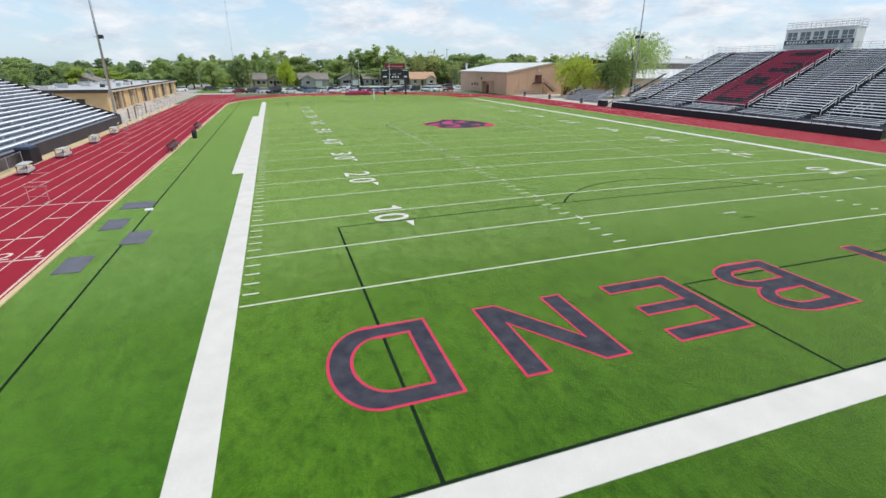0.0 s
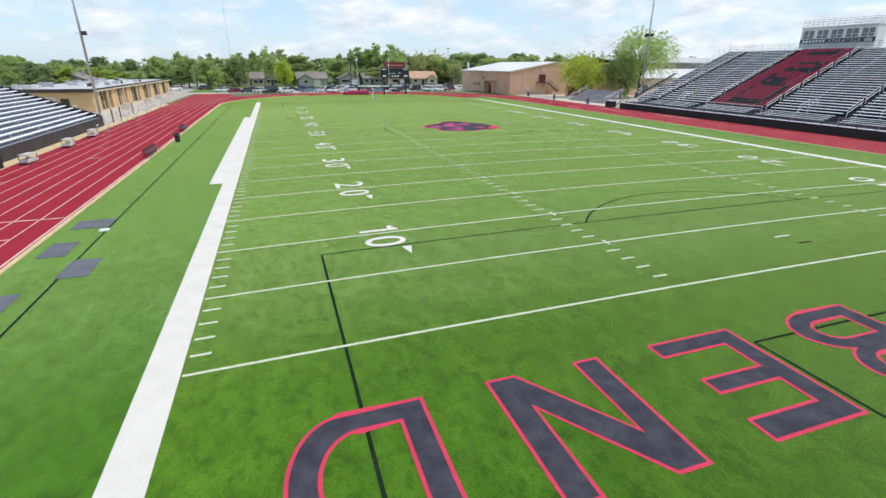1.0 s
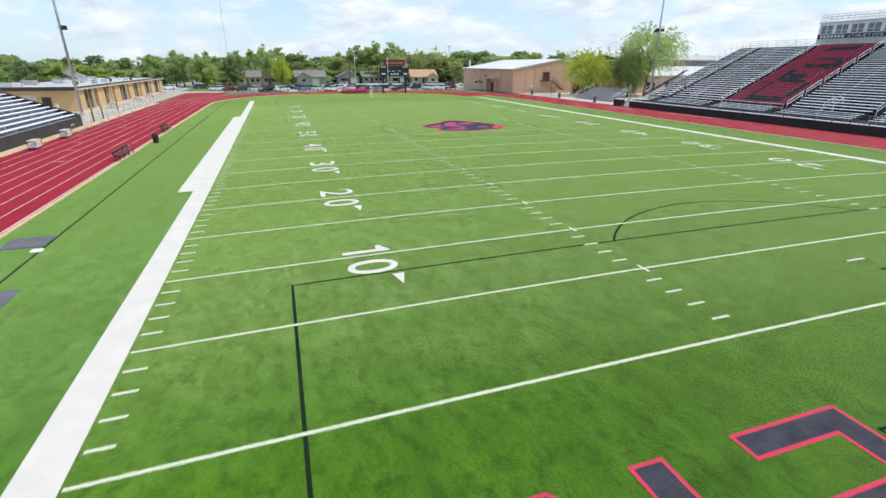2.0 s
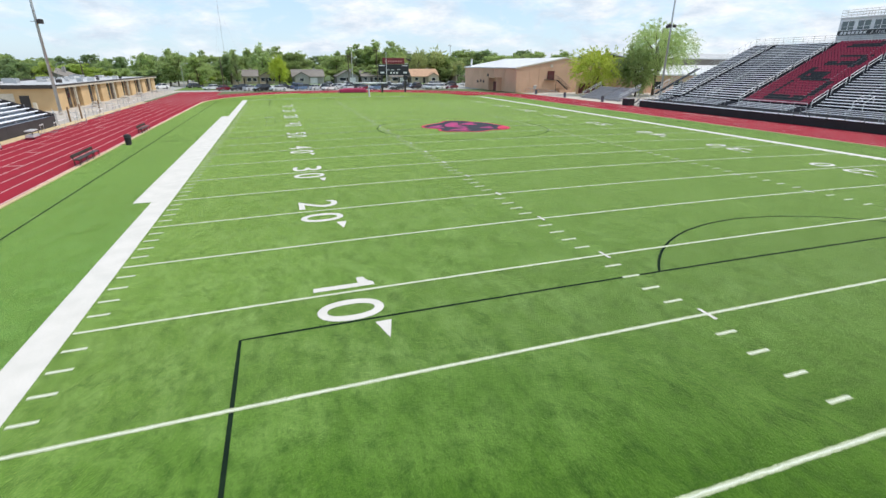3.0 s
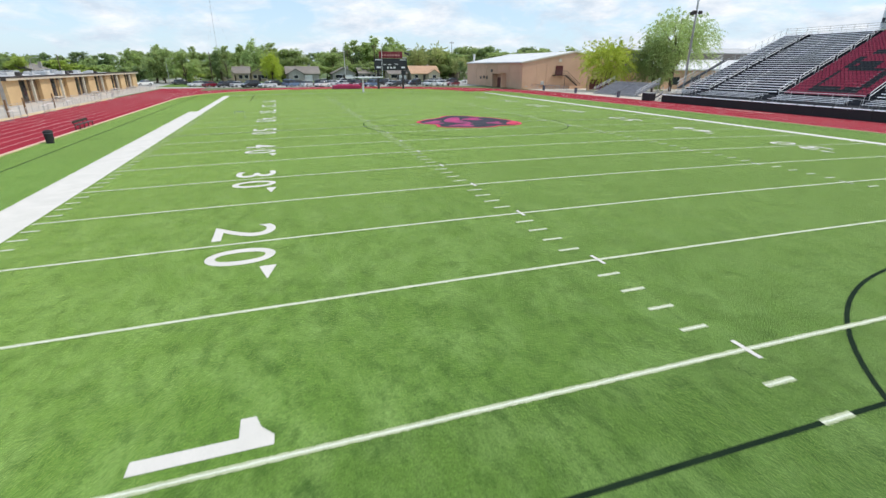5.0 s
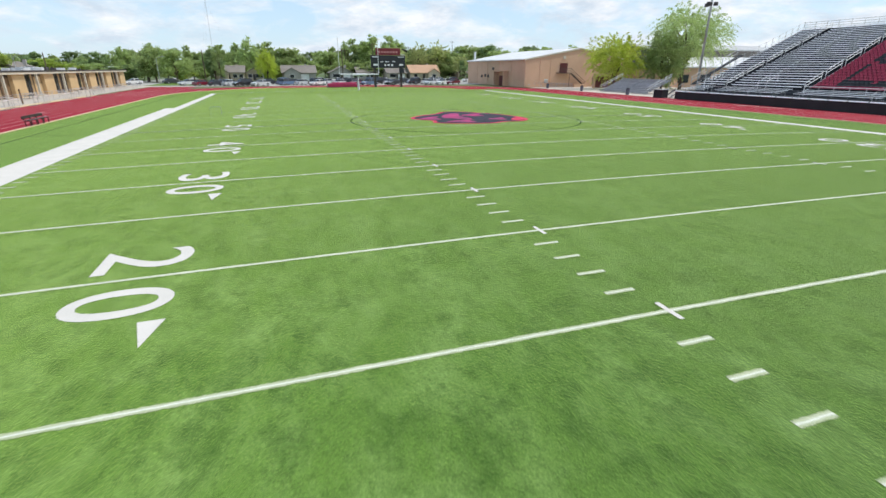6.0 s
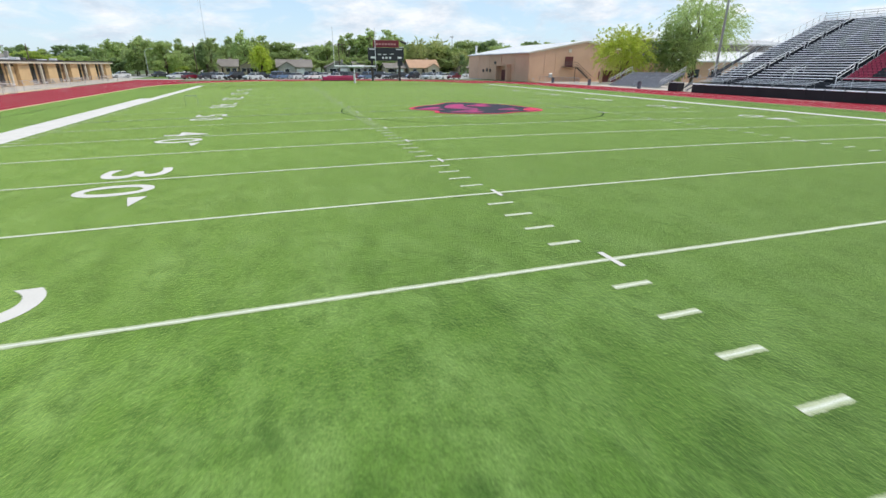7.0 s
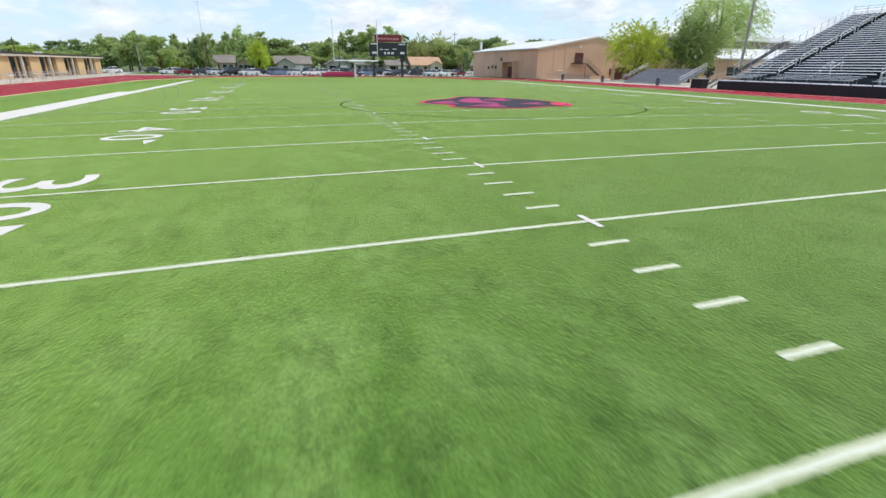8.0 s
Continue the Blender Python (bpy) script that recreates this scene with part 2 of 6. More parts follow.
BRICK = mat("tan_brick", (0.6, 0.42, 0.225), (0.52, 0.36, 0.19), 0.5, 14, 0.9, fine_amount=0.18)
GYM = mat("pinkish_tan_brick", (0.64, 0.41, 0.28), (0.56, 0.355, 0.24), 0.25, 10, 0.9, fine_amount=0.12)
ROOF_PALE = mat("pale_roof_membrane", (0.72, 0.72, 0.72), (0.58, 0.58, 0.59), 0.2, 6, 0.8)
ROOF_WORN = mat("worn_grey_roof_membrane", (0.4, 0.4, 0.41), (0.54, 0.54, 0.54), 0.3, 6, 0.85)
PALE_GREY = mat("dull_grey_aluminium", (0.5, 0.5, 0.54), (0.42, 0.42, 0.46), 0.8, 15, 0.5, 0.2, 0.05, rnd=0.1)
ROOF_GREY = mat("grey_shingles", (0.19, 0.165, 0.145), (0.24, 0.215, 0.19), 0.4, 9, 0.9)
ROOF_RUST = mat("orange_brown_shingles", (0.5, 0.31, 0.2), (0.43, 0.265, 0.17), 0.4, 9, 0.9)
STUCCO = mat("beige_house_siding", (0.5, 0.42, 0.32), (0.42, 0.36, 0.28), 0.5, 12, 0.9)
SIDING = mat("grey_house_siding", (0.36, 0.35, 0.33), (0.3, 0.29, 0.28), 0.5, 12, 0.9)
FASCIA = mat("cream_fascia", (0.62, 0.56, 0.45), (0.52, 0.47, 0.38), 0.5, 10, 0.7)
DARK = mat("dark_bronze_metal", (0.03, 0.024, 0.022), (0.045, 0.036, 0.032), 1, 12, 0.5)
DOOR_TAN = mat("tan_brown_wooden_doors", (0.22, 0.13, 0.06), (0.17, 0.1, 0.045), 1, 12, 0.6)
MAROON = mat("maroon_metal_door", (0.1, 0.02, 0.022), (0.13, 0.028, 0.03), 1, 12, 0.5)
RUBBER = mat("black_rubber", (0.016, 0.016, 0.017), (0.026, 0.026, 0.027), 2, 30, 0.8)
MATTING = mat("grey_rubber_matting", (0.1, 0.1, 0.125), (0.135, 0.135, 0.16), 1.5, 30, 0.9)
BARK = mat("grey_brown_bark", (0.13, 0.095, 0.065), (0.08, 0.06, 0.042), 1.5, 12, 0.95, stretch=(3, 3, 0.6), bump=0.6)
SB_RED = mat("red_sign_panel", (0.2, 0.02, 0.03), (0.16, 0.016, 0.026), 1, 12, 0.5)
TREAD = mat("grey_tread_boards", (0.2, 0.205, 0.22), (0.28, 0.285, 0.3), 0.8, 15, 0.5, 0.3, 0.05, rnd=0.15)
SLATE = mat("slate_grey_tread_boards", (0.22, 0.25, 0.3), (0.28, 0.31, 0.36), 0.8, 15, 0.5, 0.2, 0.05, rnd=0.15)
# foot boards far darker than the benches: gap shade painted into the colour
FOOT = mat("foot_boards_painted_shade", (0.026, 0.027, 0.036), (0.04, 0.042, 0.052), 0.8, 15, 0.6, 0.0, 0.05, rnd=0.2)
SB_BLACK = mat("black_scoreboard_panel", (0.014, 0.016, 0.022), (0.02, 0.022, 0.028), 1, 12, 0.4)
PINK_BAR = mat("faded_red_hurdle_paint", (0.6, 0.3, 0.29), (0.5, 0.22, 0.22), 2, 20, 0.6)
NAVY = mat("dark_blue_plastic", (0.03, 0.05, 0.1), (0.04, 0.065, 0.12), 1, 12, 0.5)
CUSHION = mat("red_vinyl_cover", (0.42, 0.015, 0.09), (0.34, 0.012, 0.07), 0.8, 10, 0.5)


def leafy(name, a, b):
    m = mat(name, a, b, 0.5, 6.0, 0.6, fine_amount=0.35, bump=0.0, rnd=0.12, spec=0.25)
    n, l = m.node_tree.nodes, m.node_tree.links
    p = n["Principled BSDF"]
    tr, ad, out = n.new("ShaderNodeBsdfTranslucent"), n.new("ShaderNodeMixShader"), n["Material Output"]
    l.new(p.inputs["Base Color"].links[0].from_socket, tr.inputs["Color"])
    ad.inputs[0].default_value = 0.6
    l.new(p.outputs["BSDF"], ad.inputs[1])
    l.new(tr.outputs["BSDF"], ad.inputs[2])
    l.new(ad.outputs["Shader"], out.inputs["Surface"])
    return m


LEAF_MID = leafy("mid_green_leaves", (0.36, 0.46, 0.17), (0.45, 0.54, 0.22))
LEAF_DARK = leafy("dark_green_leaves", (0.26, 0.36, 0.155), (0.33, 0.42, 0.19))
LEAF_LIGHT = leafy("light_green_leaves", (0.42, 0.53, 0.12), (0.5, 0.59, 0.15))
LEAF_YELLOW = leafy("yellow_green_leaves", (0.53, 0.62, 0.1), (0.62, 0.69, 0.14))
LEAF_PALE = leafy("pale_spring_leaves", (0.6, 0.66, 0.27), (0.68, 0.71, 0.36))
LEAF_SILVER = leafy("pale_feathery_leaves", (0.39, 0.5, 0.18), (0.49, 0.59, 0.27))


def glass_material():
    m = bpy.data.materials.new("dark_window_glass")
    m.use_nodes = True
    p = m.node_tree.nodes["Principled BSDF"]
    p.inputs["Base Color"].default_value = (0.02, 0.025, 0.03, 1)
    p.inputs["Roughness"].default_value, p.inputs["Specular IOR Level"].default_value = 0.12, 0.5
    return m


def lamp_glass():
    m = bpy.data.materials.new("clear_lamp_lens")
    m.use_nodes = True
    p = m.node_tree.nodes["Principled BSDF"]
    p.inputs["Base Color"].default_value = (0.75, 0.76, 0.78, 1)
    p.inputs["Roughness"].default_value = 0.15
    return m


def mesh_material():
    """Chain-link wire: thin diagonal wires with open air between them."""
    m = bpy.data.materials.new("chain_link_wire")
    m.use_nodes = True
    n, l = m.node_tree.nodes, m.node_tree.links
    p, out = n["Principled BSDF"], n["Material Output"]
    p.inputs["Base Color"].default_value = (0.42, 0.43, 0.44, 1)
    p.inputs["Metallic"].default_value, p.inputs["Roughness"].default_value = 0.6, 0.5
    tr, mx, co, sep = n.new("ShaderNodeBsdfTransparent"), n.new("ShaderNodeMixShader"), n.new("ShaderNodeTexCoord"), n.new("ShaderNodeSeparateXYZ")
    l.new(co.outputs["UV"], sep.inputs["Vector"])

    def op(kind, a, b):
        x = n.new("ShaderNodeMath")
        x.operation = kind
        for i, v in ((0, a), (1, b)):
            if isinstance(v, (int, float)):
                x.inputs[i].default_value = v
            else:
                l.new(v, x.inputs[i])
        return x.outputs["Value"]

    wires = []
    for kind in ("ADD", "SUBTRACT"):
        s = op("MULTIPLY", op(kind, sep.outputs["X"], sep.outputs["Y"]), 1 / 0.1)
        wires.append(op("LESS_THAN", op("FRACT", s, 0), 0.1))
    l.new(op("MAXIMUM", wires[0], wires[1]), mx.inputs[0])
    l.new(tr.outputs["BSDF"], mx.inputs[1])
    l.new(p.outputs["BSDF"], mx.inputs[2])
    l.new(mx.outputs["Shader"], out.inputs["Surface"])
    return m


def car_glass():
    m = bpy.data.materials.new("tinted_car_glass")
    m.use_nodes = True
    p = m.node_tree.nodes["Principled BSDF"]
    p.inputs["Base Color"].default_value = (0.025, 0.03, 0.036, 1)
    p.inputs["Roughness"].default_value, p.inputs["Specular IOR Level"].default_value = 0.1, 0.5
    return m


def pale_glass():
    m = bpy.data.materials.new("grey_reflective_glass")
    m.use_nodes = True
    p = m.node_tree.nodes["Principled BSDF"]
    p.inputs["Base Color"].default_value = (0.12, 0.145, 0.15, 1)
    p.inputs["Roughness"].default_value, p.inputs["Specular IOR Level"].default_value = 0.08, 0.7
    return m


PALE_GLASS = pale_glass()
CAR_GLASS = car_glass()
GLASS, LENS, WIRE = glass_material(), lamp_glass(), mesh_material()


# ---- building blocks ----
class Geo:
    """Collects faces for one mesh."""

    def __init__(self):
        self.v, self.f, self.uv = [], [], {}

    def box(self, x0, x1, y0, y1, z0, z1):
        i = len(self.v)
        self.v += [(x, y, z) for z in (z0, z1) for y in (y0, y1) for x in (x0, x1)]
        self.f += [tuple(i + k for k in q) for q in ((0, 2, 3, 1), (4, 5, 7, 6), (0, 1, 5, 4), (2, 6, 7, 3), (0, 4, 6, 2), (1, 3, 7, 5))]
        return self

    def bevelled(self, x0, x1, y0, y1, z0, z1, b):
        """A box whose upright and top edges are chamfered by b."""
        i = len(self.v)
        def ring(e, z):
            return [(x0 + b + e, y0 + e, z), (x1 - b - e, y0 + e, z), (x1 - e, y0 + b + e, z), (x1 - e, y1 - b - e, z),
                    (x1 - b - e, y1 - e, z), (x0 + b + e, y1 - e, z), (x0 + e, y1 - b - e, z), (x0 + e, y0 + b + e, z)]
        self.v += ring(0, z0) + ring(0, z1 - b) + ring(b, z1)
        for r in (0, 8):
            self.f += [(i + r + k, i + r + (k + 1) % 8, i + r + 8 + (k + 1) % 8, i + r + 8 + k) for k in range(8)]
        self.f += [tuple(i + 7 - k for k in range(8)), tuple(i + 16 + k for k in range(8))]
        return self

    def tube(self, p, q, r, r2=None, sides=8, caps=True):
        p, q = Vector(p), Vector(q)
        r2 = r if r2 is None else r2
        d = (q - p).normalized()
        a = d.orthogonal().normalized()
        b = d.cross(a)
        i = len(self.v)
        for c, rad in ((p, r), (q, r2)):
            self.v += [tuple(c + (a * math.cos(2 * math.pi * k / sides) + b * math.sin(2 * math.pi * k / sides)) * rad) for k in range(sides)]
        self.f += [(i + k, i + (k + 1) % sides, i + sides + (k + 1) % sides, i + sides + k) for k in range(sides)]
        if caps:
            self.f += [tuple(i + sides - 1 - k for k in range(sides)), tuple(i + sides + k for k in range(sides))]
        return self

    def bar(self, p, q, w, h):
        """A flat-sided beam from p to q, w wide and h high."""
        p, q = Vector(p), Vector(q)
        d = (q - p).normalized()
        s = d.cross(Vector((0, 0, 1)))
        s = (s.normalized() if s.length > 1e-4 else Vector((1, 0, 0))) * w / 2
        u = s.cross(d).normalized() * h / 2
        i = len(self.v)
        for c in (p, q):
            self.v += [tuple(c - s - u), tuple(c + s - u), tuple(c + s + u), tuple(c - s + u)]
        self.f += [tuple(i + k for k in t) for t in ((3, 2, 1, 0), (4, 5, 6, 7), (0, 1, 5, 4), (1, 2, 6, 5), (2, 3, 7, 6), (3, 0, 4, 7))]
        return self

    def prism(self, outline, axis, a, b):
        """outline in the plane across axis, drawn out from a to b. Plane order: x -> (y, z), y -> (x, z), z -> (x, y)."""
        i, n = len(self.v), len(outline)
        for c in (a, b):
            for u, w in outline:
                self.v.append({"x": (c, u, w), "y": (u, c, w), "z": (u, w, c)}[axis])
        self.f += [(i + k, i + (k + 1) % n, i + n + (k + 1) % n, i + n + k) for k in range(n)]
        self.f += [tuple(i + n - 1 - k for k in range(n)), tuple(i + n + k for k in range(n))]
        return self

    def quad(self, *pts):
        i = len(self.v)
        self.v += [tuple(p) for p in pts]
        self.f.append(tuple(range(i, i + len(pts))))
        return self

    def ball(self, c, r, rings=6, sides=10, squash=1.0):
        i = len(self.v)
        for a in range(rings + 1):
            th = math.pi * a / rings
            for k in range(sides):
                ph = 2 * math.pi * k / sides
                self.v.append((c[0] + r * math.sin(th) * math.cos(ph), c[1] + r * math.sin(th) * math.sin(ph), c[2] + r * squash * math.cos(th)))
        for a in range(rings):
            for k in range(sides):
                self.f.append((i + a * sides + k, i + (a + 1) * sides + k, i + (a + 1) * sides + (k + 1) % sides, i + a * sides + (k + 1) % sides))
        return self

    def mesh(self, name, material, smooth=False, fix=True):
        me = bpy.data.meshes.new(name)
        me.from_pydata(self.v, [], self.f)
        me.materials.append(material)
        if fix:
            bm = bmesh.new()
            bm.from_mesh(me)
            bmesh.ops.recalc_face_normals(bm, faces=bm.faces)
            bm.to_mesh(me)
            bm.free()
        if smooth:
            me.shade_smooth()
        me.update()
        return me


def part(name, geo, material, parent=None, label="", smooth=False):
    """One mesh object from a Geo, under a thing or a part."""
    ob = new(name, geo if isinstance(geo, bpy.types.Mesh) else geo.mesh(name, material, smooth))
    if parent is not None:
        ob.parent = parent
    return tagged(ob, label)


def thing(name, label, category, group="", kind="", at=None):
    """An Empty that holds the parts of one thing."""
    ob = new(name)
    ob.empty_display_size = 0.3
    if at is not None:
        ob.matrix_world = at
    return tagged(ob, label, category, group, kind)


# ---- the field: 120 yards by 160 feet, crowned along its middle ----
YARD, WIDE, CROWN = 0.9144, 48.77, 0.3
END0, END1 = -10 * YARD, 110 * YARD
IN_L, IN_R, LANE_W, LANES = -7.55, 55.6, 1.21, 8
MID_X, R_IN = (IN_L + IN_R) / 2, (IN_R - IN_L) / 2
STR0, STR1 = -5.0, 95.5


def gz(x):
    """Height of the turf at x."""
    return CROWN * (1 - min(1.0, ((x - WIDE / 2) / (WIDE / 2)) ** 2))


def sheet(geo, x0, x1, y0, y1, dz=0.008):
    """A thin painted strip that lies on the crowned turf."""
    cuts = [x0] + [c for c in (WIDE / 2 + k for k in range(-24, 25)) if x0 + 0.02 < c < x1 - 0.02] + [x1]
    for a, b in zip(cuts, cuts[1:]):
        geo.quad((a, y0, gz(a) + dz), (b, y0, gz(b) + dz), (b, y1, gz(b) + dz), (a, y1, gz(a) + dz))
    return geo


ground = tagged(part("ground", Geo().quad((-2500, -2500, -0.06), (2500, -2500, -0.06), (2500, 2500, -0.06), (-2500, 2500, -0.06)), LAWN), "wide flat lawn and open land", "ground", kind="structure")

g = Geo()
cuts = [IN_L, -6, -4, -2, 0] + [WIDE / 2 + k for k in range(-24, 25)] + [WIDE, 50.5, 52.5, 54, IN_R]
def inner_end(x):
    return math.sqrt(max(0.0, R_IN ** 2 - (x - MID_X) ** 2))
for a, b in zip(cuts, cuts[1:]):
    ys = [-1e9] + [-10, 0, 20, 40, 60, 80, 95] + [1e9]
    for k in range(len(ys) - 1):
        pts = []
        for x, yy in ((a, ys[k]), (b, ys[k]), (b, ys[k + 1]), (a, ys[k + 1])):
            y = max(STR0 - inner_end(x), min(STR1 + inner_end(x), yy))
            fade = max(0.0, min(1.0, (STR1 + 16 - y) / 8)) if y > STR1 else max(0.0, min(1.0, (y - STR0 + 14) / 8))
            pts.append((x, y, gz(x) * fade))
        g.quad(*pts)
turf = tagged(part("turf", g, TURF), "green artificial turf playing field with a low crown", "turf field", kind="structure")

def ragged(geo, x0, x1, half, step, seed, dz=0.008):
    """A painted strip along x whose edges fray into the pile."""
    rr = random.Random(seed)
    n = max(2, int((x1 - x0) / step))
    last = None
    for k in range(n + 1):
        x = x0 + (x1 - x0) * k / n
        z = gz(x) + dz
        row = (x, -half + rr.uniform(-0.009, 0.009), half + rr.uniform(-0.009, 0.009), z)
        if last:
            geo.quad((last[0], last[1], last[3]), (row[0], row[1], z), (row[0], row[2], z), (last[0], last[2], last[3]))
        last = row
    return geo


# yard lines
for i in range(21):
    part("yard_line", ragged(Geo(), 0.05, WIDE - 0.05, 0.063, 0.07, i), LINE, turf).location.y = i * 5 * YARD
# one-yard marks: along both sidelines and along both rows of inbounds marks
mark_sets = ((0.1, 0.65), (15.63, 16.26), (WIDE - 16.26, WIDE - 15.63), (WIDE - 0.65, WIDE - 0.1))
for x0, x1 in mark_sets:
    marks = [ragged(Geo(), x0, x1, 0.066, 0.035, 40 + k).mesh("yard_mark", LINE) for k in range(4)]
    for i in range(1, 100):
        if i % 5:
            part("yard_mark", marks[i % 4], LINE, turf).location.y = i * YARD
# crosses where the yard lines meet the inbounds rows
for x in (16.26, WIDE - 16.26):
    me = sheet(Geo(), x - 0.05, x + 0.05, -0.31, 0.31, 0.012).mesh("inbounds_cross", PAINT)
    for i in range(1, 20):
        part("inbounds_cross", me, PAINT, turf).location.y = i * 5 * YARD
# conversion marks, three yards out
for y in (3 * YARD, 97 * YARD):
    part("conversion_mark", sheet(Geo(), WIDE / 2 - 0.45, WIDE / 2 + 0.45, y - 0.05, y + 0.05), PAINT, turf)
# wide white border
part("border_line", sheet(Geo(), -0.92, WIDE + 0.92, END0 - 1.0, END0 - 0.06), PAINT, turf)
part("border_line", sheet(Geo(), -0.92, WIDE + 0.92, END1 + 0.06, END1 + 0.5), PAINT, turf)
part("border_line", sheet(Geo(), WIDE, WIDE + 0.92, END0 - 0.06, END1 + 0.06), PAINT, turf)
part("border_line", sheet(Geo(), -0.92, 0, END0 - 0.06, END1 + 0.06), PAINT, turf)
part("team_area_border", sheet(Geo(), -1.76, -0.92, 25 * YARD, 75 * YARD), PAINT, turf)


# football numerals and direction arrows
def glyphs(text):
    """The outline mesh of a word in the built-in font, flat in x and y."""
    cu = bpy.data.curves.new("glyph", "FONT")
    cu.body, cu.resolution_u, cu.offset = text, 8, 0.004
    ob = bpy.data.objects.new("glyph", cu)
    me = bpy.data.meshes.new_from_object(ob)
    bpy.data.objects.remove(ob)
    co = np.array([v.co[:2] for v in me.vertices])
    co = (co - co.min(0)) / np.maximum(co.max(0) - co.min(0), 1e-6)
    faces = [tuple(p.vertices) for p in me.polygons]
    bpy.data.meshes.remove(me)
    return co, faces


DIGITS = {d: glyphs(d) for d in "0123456789"}
# the one is a plain stroke with a short flag
DIGITS["1"] = (np.array([(0.62, 0.0), (1.0, 0.0), (1.0, 1.0), (0.72, 1.0), (0.4, 0.9), (0.05, 0.86), (0.05, 0.74), (0.62, 0.74)]), [(0, 1, 2, 3, 4, 5, 6, 7)])


def laid(geo, glyph, place, dz=0.008):
    """A glyph in the unit square, put on the turf by place(u, v) -> x, y."""
    co, faces = glyph
    i = len(geo.v)
    for u, v in co:
        x, y = place(u, v)
        geo.v.append((x, y, gz(x) + dz))
    geo.f += [tuple(i + k for k in f) for f in faces]
    return geo


for n in range(1, 10):
    yard = n * 10
    text = str(yard if yard <= 50 else 100 - yard)
    L = yard * YARD
    for side in (-1, 1):
        number = tagged(new("field_number"), "", "")
        number.parent = turf
        base = 6.17 if side < 0 else WIDE - 6.17
        for k, ch in enumerate(text):
            w = 0.72 if ch == "1" else (1.24 if ch == "0" else 1.36)
            if side < 0:
                top = L + (1.78 if ch != "1" else 1.0) if k == 0 else L - 0.52
                place = lambda u, v, t=top, d=w: (base + v * 1.85, t - u * d)
            else:
                top = L - (1.78 if ch != "1" else 1.0) if k == 0 else L + 0.52
                place = lambda u, v, t=top, d=w: (base - v * 1.85, t + u * d)
            part("numeral", laid(Geo(), DIGITS[ch], place), PAINT, number)
        if yard != 50:
            s = -1 if yard < 50 else 1
            x0, x1 = (base + 1.44, base + 1.88) if side < 0 else (base - 1.88, base - 1.44)
            xm = (x0 + x1) / 2
            part("arrow", Geo().quad((x0, L + s * 2.05, gz(x0) + 0.008), (x1, L + s * 2.05, gz(x1) + 0.008), (xm, L + s * 2.95, gz(xm) + 0.008)), PAINT, number)


# ---- black soccer lines ----
def stripe(geo, pts, w=0.09, dz=0.004):
    """A painted line of width w along points on the turf."""
    fine = []
    for (ax, ay), (bx, by) in zip(pts, pts[1:]):
        n = max(1, int(math.hypot(bx - ax, by - ay) / 1.0))
        fine += [(ax + (bx - ax) * k / n, ay + (by - ay) * k / n) for k in range(n)]
    fine.append(pts[-1])
    edge = []
    for k, (x, y) in enumerate(fine):
        ax, ay = fine[max(0, k - 1)]
        bx, by = fine[min(len(fine) - 1, k + 1)]
        d = math.hypot(bx - ax, by - ay) or 1
        nx, ny = -(by - ay) / d * w / 2, (bx - ax) / d * w / 2
        edge.append(((x + nx, y + ny), (x - nx, y - ny)))
    for (a, b), (c, d) in zip(edge, edge[1:]):
        geo.quad(*[(x, y, gz(x) + dz) for x, y in (b, d, c, a)])
    return geo


CX = WIDE / 2
SOC_L, SOC_R = -5.35, WIDE + 5.35
part("soccer_touch_line", stripe(Geo(), [(SOC_L, END0), (SOC_L, END1)]), SOCCER, turf)
part("soccer_touch_line", stripe(Geo(), [(SOC_R, END0), (SOC_R, END1)]), SOCCER, turf)
part("soccer_halfway_line", stripe(Geo(), [(SOC_L, 50 * YARD - 0.14), (SOC_R, 50 * YARD - 0.14)], 0.1), SOCCER, turf)
for y0, s in ((END0, 1), (END1, -1)):
    part("soccer_goal_line", stripe(Geo(), [(SOC_L, y0), (SOC_R, y0)]), SOCCER, turf)
    part("penalty_area_line", stripe(Geo(), [(CX - 20.16, y0), (CX - 20.16, y0 + s * 16.46), (CX + 20.16, y0 + s * 16.46), (CX + 20.16, y0)], 0.095), SOCCER, turf)
    part("goal_area_line", stripe(Geo(), [(CX - 9.16, y0), (CX - 9.16, y0 + s * 5.5), (CX + 9.16, y0 + s * 5.5), (CX + 9.16, y0)], 0.1), SOCCER, turf)
    spot = y0 + s * 10.97
    a0 = math.acos(5.49 / 9.15)
    part("penalty_arc", stripe(Geo(), [(CX + 9.15 * math.sin(a0 * k / 16), spot + s * 9.15 * math.cos(a0 * k / 16)) for k in range(-16, 17)], 0.095), SOCCER, turf)
    part("penalty_mark", sheet(Geo(), CX - 0.12, CX + 0.6, spot - 0.06, spot + 0.06, 0.004), SOCCER, turf)
part("centre_circle", stripe(Geo(), [(CX + 9.15 * math.cos(math.pi * k / 32), 45.72 + 9.15 * math.sin(math.pi * k / 32)) for k in range(65)], 0.1), FADED, turf)


# ---- end zone letters: dark with a red edge, tops toward the end line ----
def grow(poly, d):
    """A closed outline moved outwards by d (inwards for a clockwise one)."""
    out, n = [], len(poly)
    for k in range(n):
        p0, p1, p2 = (Vector(poly[(k + j) % n]) for j in (-1, 0, 1))
        e1, e2 = (p1 - p0).normalized(), (p2 - p1).normalized()
        n1, n2 = Vector((e1.y, -e1.x)), Vector((e2.y, -e2.x))
        m = (n1 + n2)
        m = m / max(m.length_squared / 2, 0.25)
        out.append(tuple(p1 + m * d))
    return out


